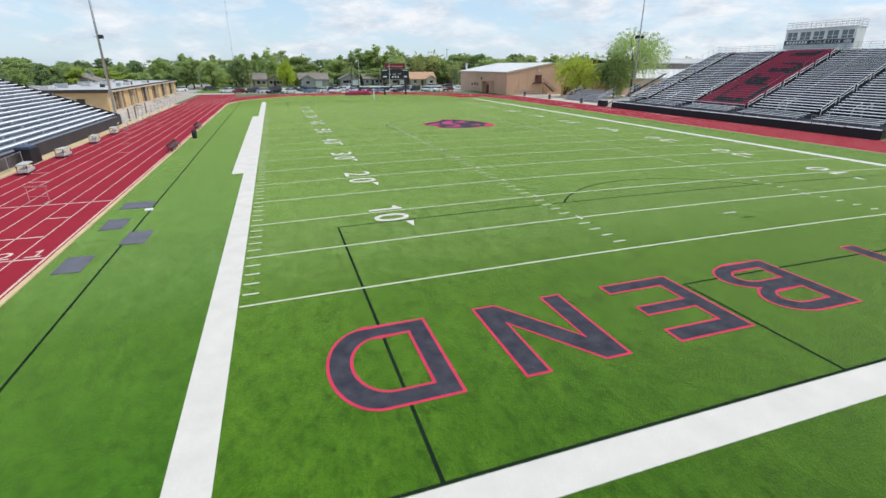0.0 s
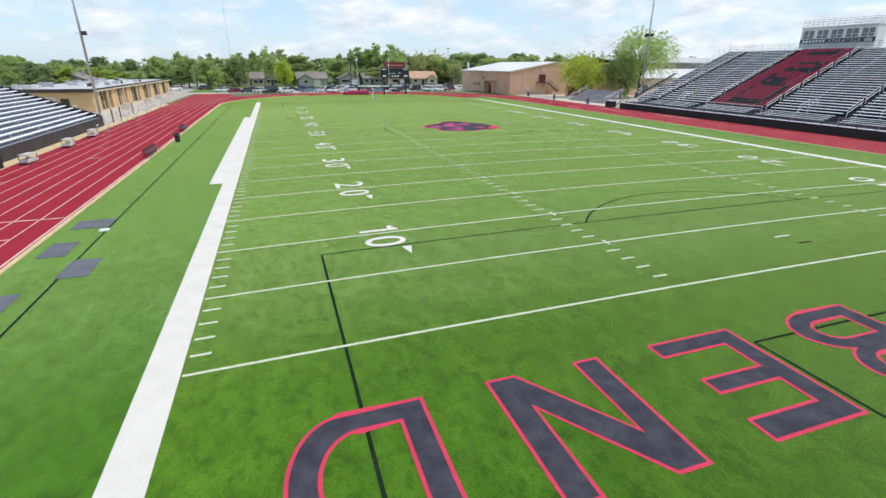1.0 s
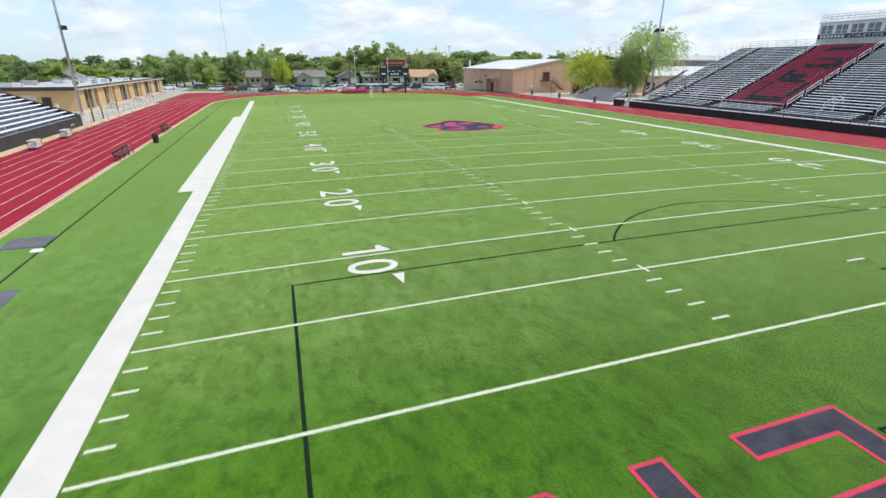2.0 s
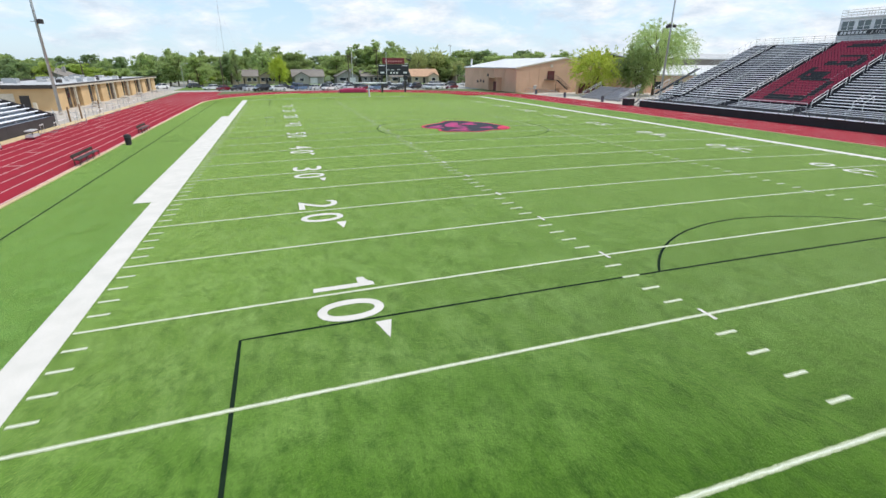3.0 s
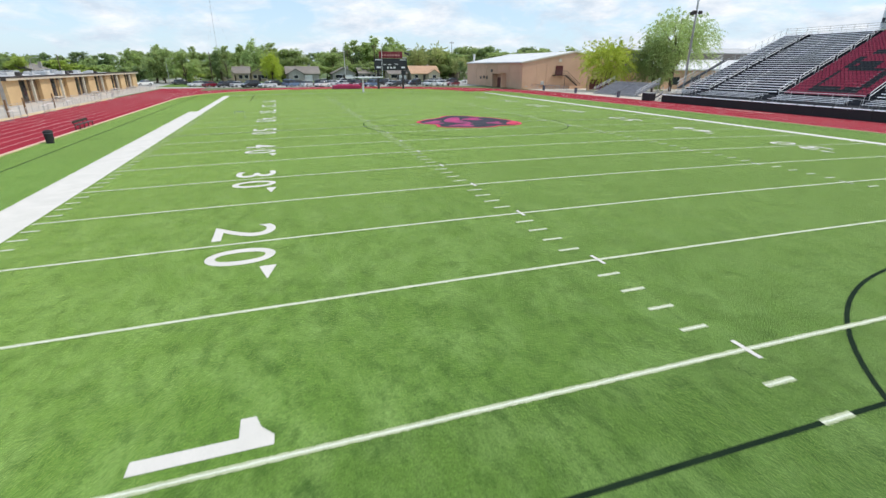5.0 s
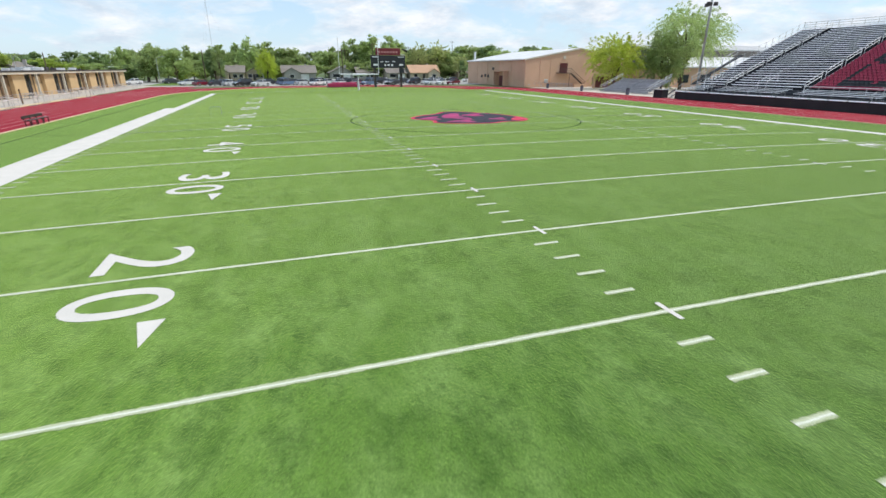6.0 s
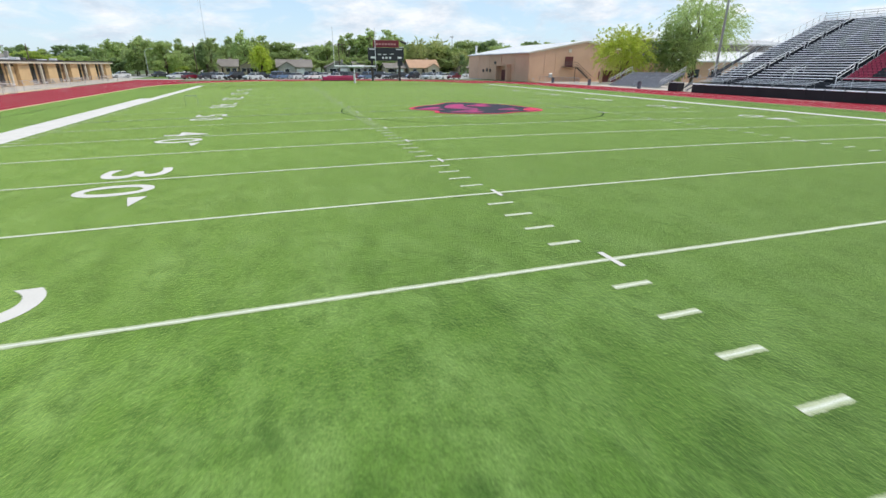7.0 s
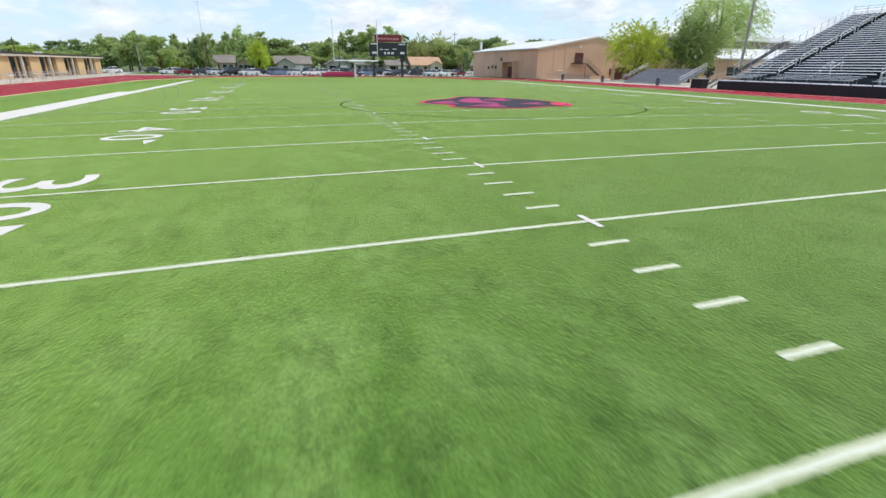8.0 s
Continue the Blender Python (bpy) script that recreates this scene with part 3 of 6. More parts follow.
def bow(cx, cy, rx, ry, a0, a1, n=22):
    return [(cx + rx * math.cos(a0 + (a1 - a0) * k / n), cy + ry * math.sin(a0 + (a1 - a0) * k / n)) for k in range(n + 1)]


from mathutils.geometry import tessellate_polygon
Q = math.pi / 2
LETTERS = {
    "D": [[(0, 0), (1.9, 0)] + bow(1.9, 1.87, 1.17, 1.87, -Q, Q) + [(0, 3.74)],
          list(reversed([(0.55, 0.53), (1.55, 0.53)] + bow(1.55, 1.87, 0.95, 1.34, -Q, Q) + [(0.55, 3.21)]))],
    "N": [[(0, 0), (0.63, 0), (0.63, 2.66), (2.4, 0), (3.12, 0), (3.12, 3.74), (2.49, 3.74), (2.49, 1.08), (0.72, 3.74), (0, 3.74)]],
    "E": [[(0, 0), (2.72, 0), (2.72, 0.53), (0.6, 0.53), (0.6, 1.68), (2.5, 1.68), (2.5, 2.17), (0.6, 2.17), (0.6, 3.14), (2.66, 3.14), (2.66, 3.74), (0, 3.74)]],
    "B": [[(0, 0), (1.75, 0)] + bow(1.75, 0.98, 1.2, 0.98, -Q, Q * 0.8) + bow(1.7, 2.8, 1.15, 0.94, -Q * 0.75, Q) + [(0, 3.74)],
          list(reversed([(0.62, 0.5), (1.75, 0.5)] + bow(1.75, 1.01, 0.6, 0.51, -Q, Q, 6) + [(0.62, 1.52)])),
          list(reversed([(0.62, 2.24), (1.7, 2.24)] + bow(1.7, 2.74, 0.56, 0.5, -Q, Q, 6) + [(0.62, 3.24)]))],
    "T": [[(1.2, 0), (1.9, 0), (1.9, 3.14), (3.1, 3.14), (3.1, 3.74), (0, 3.74), (0, 3.14), (1.2, 3.14)]],
}


def fill(geo, loops, place, dz):
    tris = tessellate_polygon([[Vector((u, v, 0)) for u, v in lp] for lp in loops])
    i = len(geo.v)
    for lp in loops:
        for u, v in lp:
            x, y = place(u, v)
            geo.v.append((x, y, gz(x) + dz))
    geo.f += [tuple(i + k for k in t) for t in tris]
    return geo


for ch, x_right, y_foot in (("D", 5.59, -2.92), ("N", 10.48, -2.9), ("E", 14.98, -2.88), ("B", 19.77, -2.84), ("T", 26.4, -2.86)):
    letter = new("end_zone_letter")
    letter.parent = turf
    put = lambda u, v: (x_right - u, y_foot - v)
    part("letter_edge", fill(Geo(), [grow(lp, 0.075) for lp in LETTERS[ch]], put, 0.009), ROSE, letter, "red painted edge")
    part("letter_face", fill(Geo(), [grow(lp, -0.015) for lp in LETTERS[ch]], put, 0.014), INK, letter, "dark navy painted letter")

# ---- midfield emblem: a ragged dark shape with a red edge and a rose streak ----
def rounded(poly, times=2):
    """Cuts the corners of a closed outline."""
    for _ in range(times):
        nxt = poly[1:] + poly[:1]
        poly = [p for (ax, ay), (bx, by) in zip(poly, nxt) for p in ((ax * 0.75 + bx * 0.25, ay * 0.75 + by * 0.25), (ax * 0.25 + bx * 0.75, ay * 0.25 + by * 0.75))]
    return poly


emblem = new("midfield_emblem")
emblem.parent = turf
HEAD = rounded([(-4.9, 1.3), (-3.4, 3.2), (-1.6, 4.2), (-0.3, 6.4), (1.6, 5.9), (2.6, 4.3), (3.8, 3.2), (4.5, 0.6), (4.6, -1.9), (3.3, -3.4), (1.6, -3.3), (0.4, -4.3), (-1.8, -4.0), (-4.2, -2.8), (-3.3, -1.2), (-4.6, 0.1)][::-1])
TAIL = rounded([(2.7, -2.2), (3.1, -3.0), (4.2, -2.1), (4.4, -0.2), (3.6, -0.9)][::-1])
STREAK = rounded([(-2.7, -0.4), (-1.5, 2.3), (0.2, 3.9), (0.8, 3.0), (-0.3, 1.2), (0.3, -1.6), (-0.9, -2.6), (-1.6, -1.0)][::-1])
at_mid = lambda u, v: (24.9 + 0.97 * u, 46.0 + v)
part("emblem_edge", fill(Geo(), [grow(HEAD, 0.12)], at_mid, 0.02), ROSE, emblem, "red painted edge")
part("emblem_face", fill(Geo(), [grow(HEAD, -0.2)], at_mid, 0.026), INK, emblem, "dark navy painted shape")
part("emblem_tail", fill(Geo(), [TAIL], at_mid, 0.032), ROSE, emblem, "red painted tail tip")
for a, b, c, d in ((0.85, -0.1, 0.95, 0.9), (0.7, -2.7, 0.45, 0.2), (0.8, 2.0, 0.4, 2.2), (0.9, -0.7, 0.35, -2.5), (0.6, 2.6, 0.3, -1.4)):
    part("emblem_streak", fill(Geo(), [[(u * a + b, v * c + d) for u, v in STREAK]], at_mid, 0.032), MAGENTA, emblem, "rose painted streak")

# ---- running track ----
def stadium(r, n=40):
    pts = [(MID_X - r, STR0), (MID_X - r, STR1)]
    pts += [(MID_X - r * math.cos(math.pi * k / n), STR1 + r * math.sin(math.pi * k / n)) for k in range(1, n)]
    pts += [(MID_X + r, STR1), (MID_X + r, STR0)]
    pts += [(MID_X + r * math.cos(math.pi * k / n), STR0 - r * math.sin(math.pi * k / n)) for k in range(1, n)]
    return pts


def ring(geo, r0, r1, z):
    a, b = stadium(r0), stadium(r1)
    for k in range(len(a)):
        j = (k + 1) % len(a)
        geo.quad((*a[k], z), (*a[j], z), (*b[j], z), (*b[k], z))
    return geo


R_OUT = R_IN + LANES * LANE_W
track = tagged(part("running_track", ring(Geo(), R_IN + 0.2, R_OUT, 0.0), TRACK), "red rubber running track with white lane lines", "track", kind="structure")
part("chute", Geo().quad((MID_X - R_OUT, STR1, 0.004), (MID_X - R_IN - 0.2, STR1, 0.004), (MID_X - R_IN - 0.2, 136, 0.004), (MID_X - R_OUT, 136, 0.004)), TRACK, track)
for k in range(LANES + 1):
    r = R_IN + 0.38 + k * (R_OUT - R_IN - 0.48) / LANES
    w = 0.05 if k == 0 else 0.03
    part("lane_line", ring(Geo(), r - w, r + w, 0.008), LANE, track)
    part("chute_line", Geo().quad((MID_X - r - 0.03, STR1, 0.012), (MID_X - r + 0.03, STR1, 0.012), (MID_X - r + 0.03, 135.8, 0.012), (MID_X - r - 0.03, 135.8, 0.012)), LANE, track)
kerb = tagged(part("kerb", Geo(), KERB), "tan concrete kerb along the inside of the track", "kerb", kind="structure")
g = Geo()
a, b = stadium(R_IN), stadium(R_IN + 0.2)
for k in range(len(a)):
    j = (k + 1) % len(a)
    g.quad((*a[k], 0.05), (*a[j], 0.05), (*b[j], 0.05), (*b[k], 0.05))
    g.quad((*a[k], -0.05), (*a[j], -0.05), (*a[j], 0.05), (*a[k], 0.05))
    g.quad((*b[k], 0.05), (*b[j], 0.05), (*b[j], -0.05), (*b[k], -0.05))
kerb.data = g.mesh("kerb", KERB)
# red apron inside the far bend
g = Geo()
xs = [11 + k * 2.0 for k in range(22)]
for a, b in zip(xs, xs[1:]):
    g.quad((a, 105.5, 0.02), (b, 105.5, 0.02), (b, STR1 + inner_end(b) - 0.02, 0.02), (a, STR1 + inner_end(a) - 0.02, 0.02))
part("apron", g, TRACK, track)
# stagger and exchange marks, lane numerals
def across(lane, y, w=0.05, depth=0.06):
    x1 = MID_X - R_IN - 0.38 - (lane - 1) * (R_OUT - R_IN - 0.48) / LANES
    x0 = x1 - (R_OUT - R_IN - 0.48) / LANES
    return Geo().quad((x0 + w, y, 0.012), (x1 - w, y, 0.012), (x1 - w, y + depth, 0.012), (x0 + w, y + depth, 0.012))


for lane, y in [(k, 7.2) for k in range(1, 9)] + [(k, 16.9) for k in range(1, 9)] + [(2, 13.7), (2, 10.4), (3, 10.4), (6, 24.0), (7, 27.5), (5, 42), (6, 47), (7, 52), (4, 36), (3, 60), (4, 66), (5, 71), (6, 77), (7, 82), (8, 60), (7, 61), (8, 56), (8, 64), (7, 68), (6, 62), (8, 73), (5, 59), (7, 90), (8, 95), (6, 88), (5, 84), (4, 93), (8, 104), (7, 110), (6, 116)]:
    part("lane_mark", across(lane, y, depth=0.13), LANE, track)
for lane, ch in ((1, "1"), (2, "2"), (3, "3"), (4, "4"), (5, "5"), (6, "6")):
    xc = MID_X - R_IN - 0.38 - (lane - 0.5) * (R_OUT - R_IN - 0.48) / LANES
    co, fs = DIGITS[ch]
    w = 0.26 if ch == "1" else 0.66
    g = Geo()
    g.v = [(xc + (u - 0.5) * w, 7.5 + v * 0.9, 0.012) for u, v in co]
    g.f = list(fs)
    if ch == "1":   # slab foot
        g.quad((xc - 0.3, 7.48, 0.016), (xc + 0.3, 7.48, 0.016), (xc + 0.3, 7.62, 0.016), (xc - 0.3, 7.62, 0.016))
    part("lane_numeral", g, LANE, track)

# ---- paving round the track ----
tagged(part("pavement", Geo().box(MID_X - R_OUT - 1.1, MID_X - R_OUT - 0.02, -30, 100, -0.05, 0.02), KERB), "tan concrete strip beside the track", "pavement", kind="structure")
tagged(part("pavement", Geo().box(-60, MID_X - R_OUT - 1.12, 60.5, 146, -0.05, 0.01), CONCRETE), "pale concrete paving before the long brick building", "pavement", kind="structure")
tagged(part("pavement", Geo().box(MID_X + R_OUT + 0.02, 100, 64, 125, -0.05, 0.01), CONCRETE), "pale concrete walk beside the gymnasium", "pavement", kind="structure")
tagged(part("road", Geo().box(-300, 400, 137.5, 176, -0.05, 0.0), ASPHALT), "pale concrete street and parking lot", "road", kind="structure")
tagged(part("road", Geo().box(-32, -22, 176.02, 420, -0.045, 0.003), ASPHALT), "pale concrete side street running away", "road", kind="structure")

tagged(part("grass_verge", Geo().bevelled(-20.5, -7.5, 144.5, 178, 0.002, 0.05, 0.02), VERGE), "mown grass verge beside the parking lot", "lawn", kind="structure")
tagged(part("road", Geo().box(67.3, 76, 176.02, 197, -0.045, 0.003), ASPHALT), "pale concrete drive between the houses", "road", kind="structure")
tagged(part("grass_verge", Geo().bevelled(-7.2, 67, 177, 187, -0.05, 0.04, 0.02), VERGE), "mown front lawns before the houses", "lawn", kind="structure")


# ---- rubber mats, benches and a bin beside the track ----
for x0, x1, y0, y1 in ((-7.05, -6.05, 5.1, 6.95), (-7.0, -5.98, 10.65, 12.48), (-5.47, -4.4, 8.05, 9.95), (-7.03, -5.44, 14.55, 16.0)):
    g = Geo().bevelled(x0, x1, y0, y1, 0.0, 0.03, 0.012)
    tagged(part("rubber_mat", g, MATTING), "grey rubber mat lying on the turf", "mat", group="mats beside the track")
tagged(part("foam_block", Geo().bevelled(-5.65, -5.25, 13.85, 14.2, 0, 0.06, 0.02), WHITE), "small white foam block on the turf", "block")


def bench(x, y, n, length):
    b = thing("team_bench", "dark metal bench with a backrest on the track edge", "bench", group="benches", at=pose(x, y, 0.0))
    for k in range(2):
        part("seat_slat", Geo().box(-0.2 + k * 0.2, -0.03 + k * 0.2, 0, length, 0.43, 0.47), DARK, b)
    for z in (0.56,):
        part("back_slat", Geo().box(-0.3, -0.26, 0, length, z, z + 0.2), DARK, b)
    for k in range(n):
        yy = 0.15 + (length - 0.3) * k / (n - 1)
        part("leg", Geo().bar((-0.18, yy, 0), (-0.18, yy, 0.43), 0.05, 0.05).bar((0.14, yy, 0), (0.14, yy, 0.43), 0.05, 0.05).bar((-0.2, yy, 0.41), (0.16, yy, 0.41), 0.05, 0.04), DARK, b)
        part("back_post", Geo().bar((-0.2, yy, 0.41), (-0.27, yy, 0.72), 0.05, 0.05), DARK, b)
    return b


bench(-7.75, 34.6, 4, 4.2)
bench(-7.75, 52.0, 4, 3.4)

bin_ = thing("litter_bin", "black plastic wheeled litter bin on the turf edge", "bin", at=pose(-7.0, 44.4, 0))
g = Geo()
for r0, r1, z0, z1 in ((0.23, 0.28, 0.0, 0.74), (0.3, 0.3, 0.74, 0.79)):
    g.tube((0, 0, z0), (0, 0, z1), r0, r1, 16)
part("body", g, RUBBER, bin_)
part("lid", Geo().tube((0, 0, 0.79), (0, 0, 0.86), 0.29, 0.24, 16).tube((0, 0, 0.86), (0, 0, 0.92), 0.24, 0.12, 16), RUBBER, bin_)
part("liner", Geo().tube((0, 0, 0.66), (0, 0, 0.72), 0.283, 0.293, 16), MATTING, bin_)


# ---- hurdles, standing about on the track's outer edge ----
def hurdle(material=WHITE, legs=STEEL):
    h = thing("hurdle", "white track hurdle with a pale crossbar", "hurdle", group="hurdles")
    part("crossbar", Geo().box(-0.02, 0.02, -0.58, 0.58, 0.9, 0.97), material, h)
    for s in (-0.5, 0.5):
        part("upright", Geo().tube((0, s, 0.05), (0, s, 0.95), 0.018), legs, h)
        part("foot", Geo().bar((0, s, 0.03), (-0.65, s, 0.03), 0.04, 0.04), STEEL, h)
    part("stay", Geo().tube((0, -0.5, 0.35), (0, 0.5, 0.35), 0.012), STEEL, h)
    return h


first_hurdle = hurdle(PINK_BAR, PINK_BAR)
first_hurdle.matrix_world = pose(-11.9, 17.8, 0.008, 0, 0, 85)
white_hurdle = hurdle()
white_hurdle.matrix_world = pose(-16.7, 54.2, 0.02, 0, 0, 6)
for x, y, a in ((-16.2, 56, 10), (-16.5, 58.5, -8), (-16.3, 62, 5), (-16.6, 66, 20), (-16.4, 70, 0), (-16.9, 73, -12), (-16.5, 77, 4), (-16.8, 81, 9), (-16.5, 86, -4), (-16.9, 90, 3), (-16.6, 95, 12),
                (-18.4, 68, 80), (-18.8, 76, 95), (-18.6, 84, 88), (-19.0, 92, 84), (-18.2, 100, 90), (-18.8, 106, 92)):
    copy_thing(white_hurdle, pose(x, y, 0.02, 0, 0, a))


def cart(x, y, turn):
    """A low hurdle cart: a flat top over a boxy frame on small wheels."""
    c = thing("hurdle_cart", "pale grey equipment cart beside the track", "cart", group="equipment carts", at=pose(x, y, 0.02, 0, 0, turn))
    part("top", Geo().bevelled(-0.3, 0.3, -0.75, 0.75, 0.7, 0.8, 0.02), ROOF_WORN, c)
    part("tray", Geo().bevelled(-0.32, 0.34, -0.72, 0.72, 0.18, 0.4, 0.02), ROOF_WORN, c)
    for sx in (-0.3, 0.3):
        for sy in (-0.68, 0.68):
            part("post", Geo().bar((sx, sy, 0.1), (sx, sy, 0.7), 0.05, 0.05), DARK, c)
            part("wheel", Geo().tube((sx - 0.02, sy, 0.07), (sx + 0.02, sy, 0.07), 0.07, sides=10), RUBBER, c)


for x, y, a in ((-16.2, 27.6, 4), (-16.2, 34.9, -6), (-16.3, 43.6, 3), (-16.4, 51.0, 2)):
    cart(x, y, a)


# ---- chain-link fences ----
def fence(x0, y0, x1, y1, h=1.2, step=3.0, z=0.0, label="galvanised chain-link fence with round posts"):
    L = math.hypot(x1 - x0, y1 - y0)
    f = thing("chain_link_fence", label, "fence", group="chain-link fences", at=pose(x0, y0, z, 0, 0, math.degrees(math.atan2(y1 - y0, x1 - x0))))
    n = max(1, round(L / step))
    post = Geo().tube((0, 0, 0), (0, 0, h + 0.05), 0.03, sides=6).mesh("post", STEEL)
    for k in range(n + 1):
        part("post", post, STEEL, f).location.x = L * k / n
    part("top_rail", Geo().tube((0, 0, h), (L, 0, h), 0.022, sides=6), STEEL, f)
    me = bpy.data.meshes.new("wire_mesh")
    me.from_pydata([(0, 0, 0.05), (L, 0, 0.05), (L, 0, h), (0, 0, h)], [], [(0, 1, 2, 3)])
    uv = me.uv_layers.new(name="UVMap")
    for loop, c in zip(uv.data, ((0, 0), (L, 0), (L, h), (0, h))):
        loop.uv = c
    me.materials.append(WIRE)
    part("wire_mesh", me, WIRE, f)
    return f


fence(-18.6, 63.4, -18.6, 136)
fence(-21.6, 71, -18.6, 63.4)
fence(66.5, 97, 66.5, 113)
fence(-16.9, 17, -17.9, 31.6, 1.1)


# ---- brick building with a flat roof and recessed bays ----
def long_building():
    b = thing("brick_building", "long low tan brick building with recessed bays and a flat roof", "building", at=pose(-25.3, 84, 0))
    L, D, H = 65.0, 15.0, 3.2
    part("wall", Geo().box(-D, -0.6, 0, 0.3, 0, H).box(-D, -D + 0.3, 0.3, L - 0.3, 0, H).box(-D, -0.6, L - 0.3, L, 0, H).box(-0.9, -0.6, 0.3, L - 0.3, 0, H), BRICK, b)
    # piers come forward between the dark recesses
    pier, bays = 3.7, 6
    pitch = (L - pier) / bays
    for k in range(bays + 1):
        y = k * pitch
        part("brick_pier", Geo().box(-0.6, 0, y, y + pier, 0, H), BRICK, b)
        if k < bays:
            half = (pitch - pier) / 2
            ya, ym, yb = y + pier + 0.01, y + pier + half, y + pitch - 0.01
            w = part("window", Geo().box(-0.59, -0.5, ya, ym - 0.3, 0.02, H - 0.02), BROWN, b)
            part("pane", Geo().box(-0.499, -0.48, ya + 0.25, ym - 0.55, 0.6, H - 0.3), GLASS, w)
            for u in (0.33, 0.67):
                yc = ya + 0.25 + (ym - ya - 0.8) * u
                part("mullion", Geo().box(-0.479, -0.44, yc - 0.04, yc + 0.04, 0.6, H - 0.3), BROWN, w)
            part("back_wall", Geo().box(-0.59, -0.48, ym - 0.3, ym + 0.35, 0.02, H - 0.02), BRICK, b)
            d = part("door", Geo().box(-0.59, -0.5, ym + 0.35, yb, 0.02, H - 0.02), BROWN, b)
            part("door_leaf", Geo().bevelled(-0.499, -0.44, ym + 0.6, yb - 0.25, 0.03, H - 0.4, 0.02), DOOR_TAN if k in (0, 3) else BROWN if k != 1 else BRICK, d)
            part("column", Geo().bevelled(0.06, 0.36, ym - 0.16, ym + 0.16, 0, H - 0.001, 0.02), FASCIA, b)
    part("roof_slab", Geo().box(-D - 0.4, 0.45, -0.45, L + 0.45, H, H + 0.12), FASCIA, b)
    part("fascia", Geo().box(0.45, 0.5, -0.5, L + 0.5, H - 0.02, H + 0.28), FASCIA, b)
    part("roof_edge", Geo().box(0.4, 0.56, -0.56, L + 0.56, H + 0.28, H + 0.5).box(-D - 0.4, 0.4, -0.56, -0.45, H - 0.05, H + 0.5).box(-D - 0.5, -D - 0.4, -0.56, L + 0.56, H - 0.05, H + 0.5), DARK, b)
    part("roof_membrane", Geo().box(-D - 0.3, 0.38, -0.4, L + 0.4, H + 0.12, H + 0.26), ROOF_WORN, b)
    r = random.Random(4)
    for k in range(16):
        x, y, w = r.uniform(-D + 2, -3), 3 + k * 3.6 + r.uniform(-1, 1), r.uniform(0.5, 1.3)
        part("roof_vent", Geo().bevelled(x - w / 2, x + w / 2, y - w / 2, y + w / 2, H + 0.26, H + 0.5 + r.uniform(0.1, 0.5), 0.06), r.choice((ROOF_WORN, STEEL, DARK)), b)
    for k, (x, y, w, d, h) in enumerate(((-11.5, 8, 2.2, 3.0, 1.1), (-12, 17, 1.8, 2.2, 1.3), (-9.5, 24, 1.6, 3.4, 0.9), (-12, 31, 2.4, 2.4, 1.2), (-10.5, 40, 2, 3, 1.0), (-12, 48, 2.2, 2.6, 1.3), (-9.5, 55, 1.5, 2, 0.9))):
        unit = part("roof_unit", Geo().bevelled(x - w / 2, x + w / 2, y - d / 2, y + d / 2, H + 0.27, H + 0.3 + h * 0.55, 0.06), STEEL if k % 2 else ROOF_WORN, b)
        part("unit_fan", Geo().tube((x, y, H + 0.3 + h * 0.55), (x, y, H + 0.4 + h * 0.55), w * 0.3, w * 0.27, 12), DARK, unit)
    # end wall: a low wing with a doorway
    part("side_door", Geo().box(-4.6, -3.4, -0.06, 0.0, 0, 2.2), DARK, b)
    part("end_recess", Geo().box(-11, -5.2, -0.08, -0.01, 0.05, 2.5), FASCIA, b)
    part("end_door", Geo().box(-10.4, -9.4, -0.14, -0.085, 0.05, 2.2), MAROON, b)
    part("end_pier", Geo().box(-2.6, -2.2, -1.6, -1.2, 0, 1.3), FASCIA, b)
    return b


long_building()
for x, y in ((-22.8, 92), (-22.6, 108), (-22.8, 120), (-22.5, 133)):
    t = thing("picnic_table", "weathered outdoor table with attached benches on the paving", "table", group="outdoor tables", at=pose(x, y, 0.01))
    part("tabletop", Geo().bevelled(-0.4, 0.4, -1.1, 1.1, 0.7, 0.76, 0.02), CONCRETE, t)
    for s in (-1, 1):
        part("seat", Geo().bevelled(s * 0.7 - 0.14, s * 0.7 + 0.14, -1.1, 1.1, 0.42, 0.47, 0.01), CONCRETE, t)
        part("trestle", Geo().bar((-0.72, s * 0.75, 0.42), (0.72, s * 0.75, 0.42), 0.05, 0.06).bar((-0.3, s * 0.75, 0.7), (-0.6, s * 0.75, 0), 0.05, 0.06).bar((0.3, s * 0.75, 0.7), (0.6, s * 0.75, 0), 0.05, 0.06), STEEL, t)


for x, y in ((-18.3, 66.2), (-18.4, 70.4), (-18.9, 79.5)):
    tp = tagged(part("wooden_post", Geo().bevelled(-0.08, 0.08, -0.08, 0.08, 0, 1.75, 0.02), DOOR_TAN), "weathered tan wooden post beside the track fence", "post", group="wooden posts")
    tp.location = (x, y, 0.01)

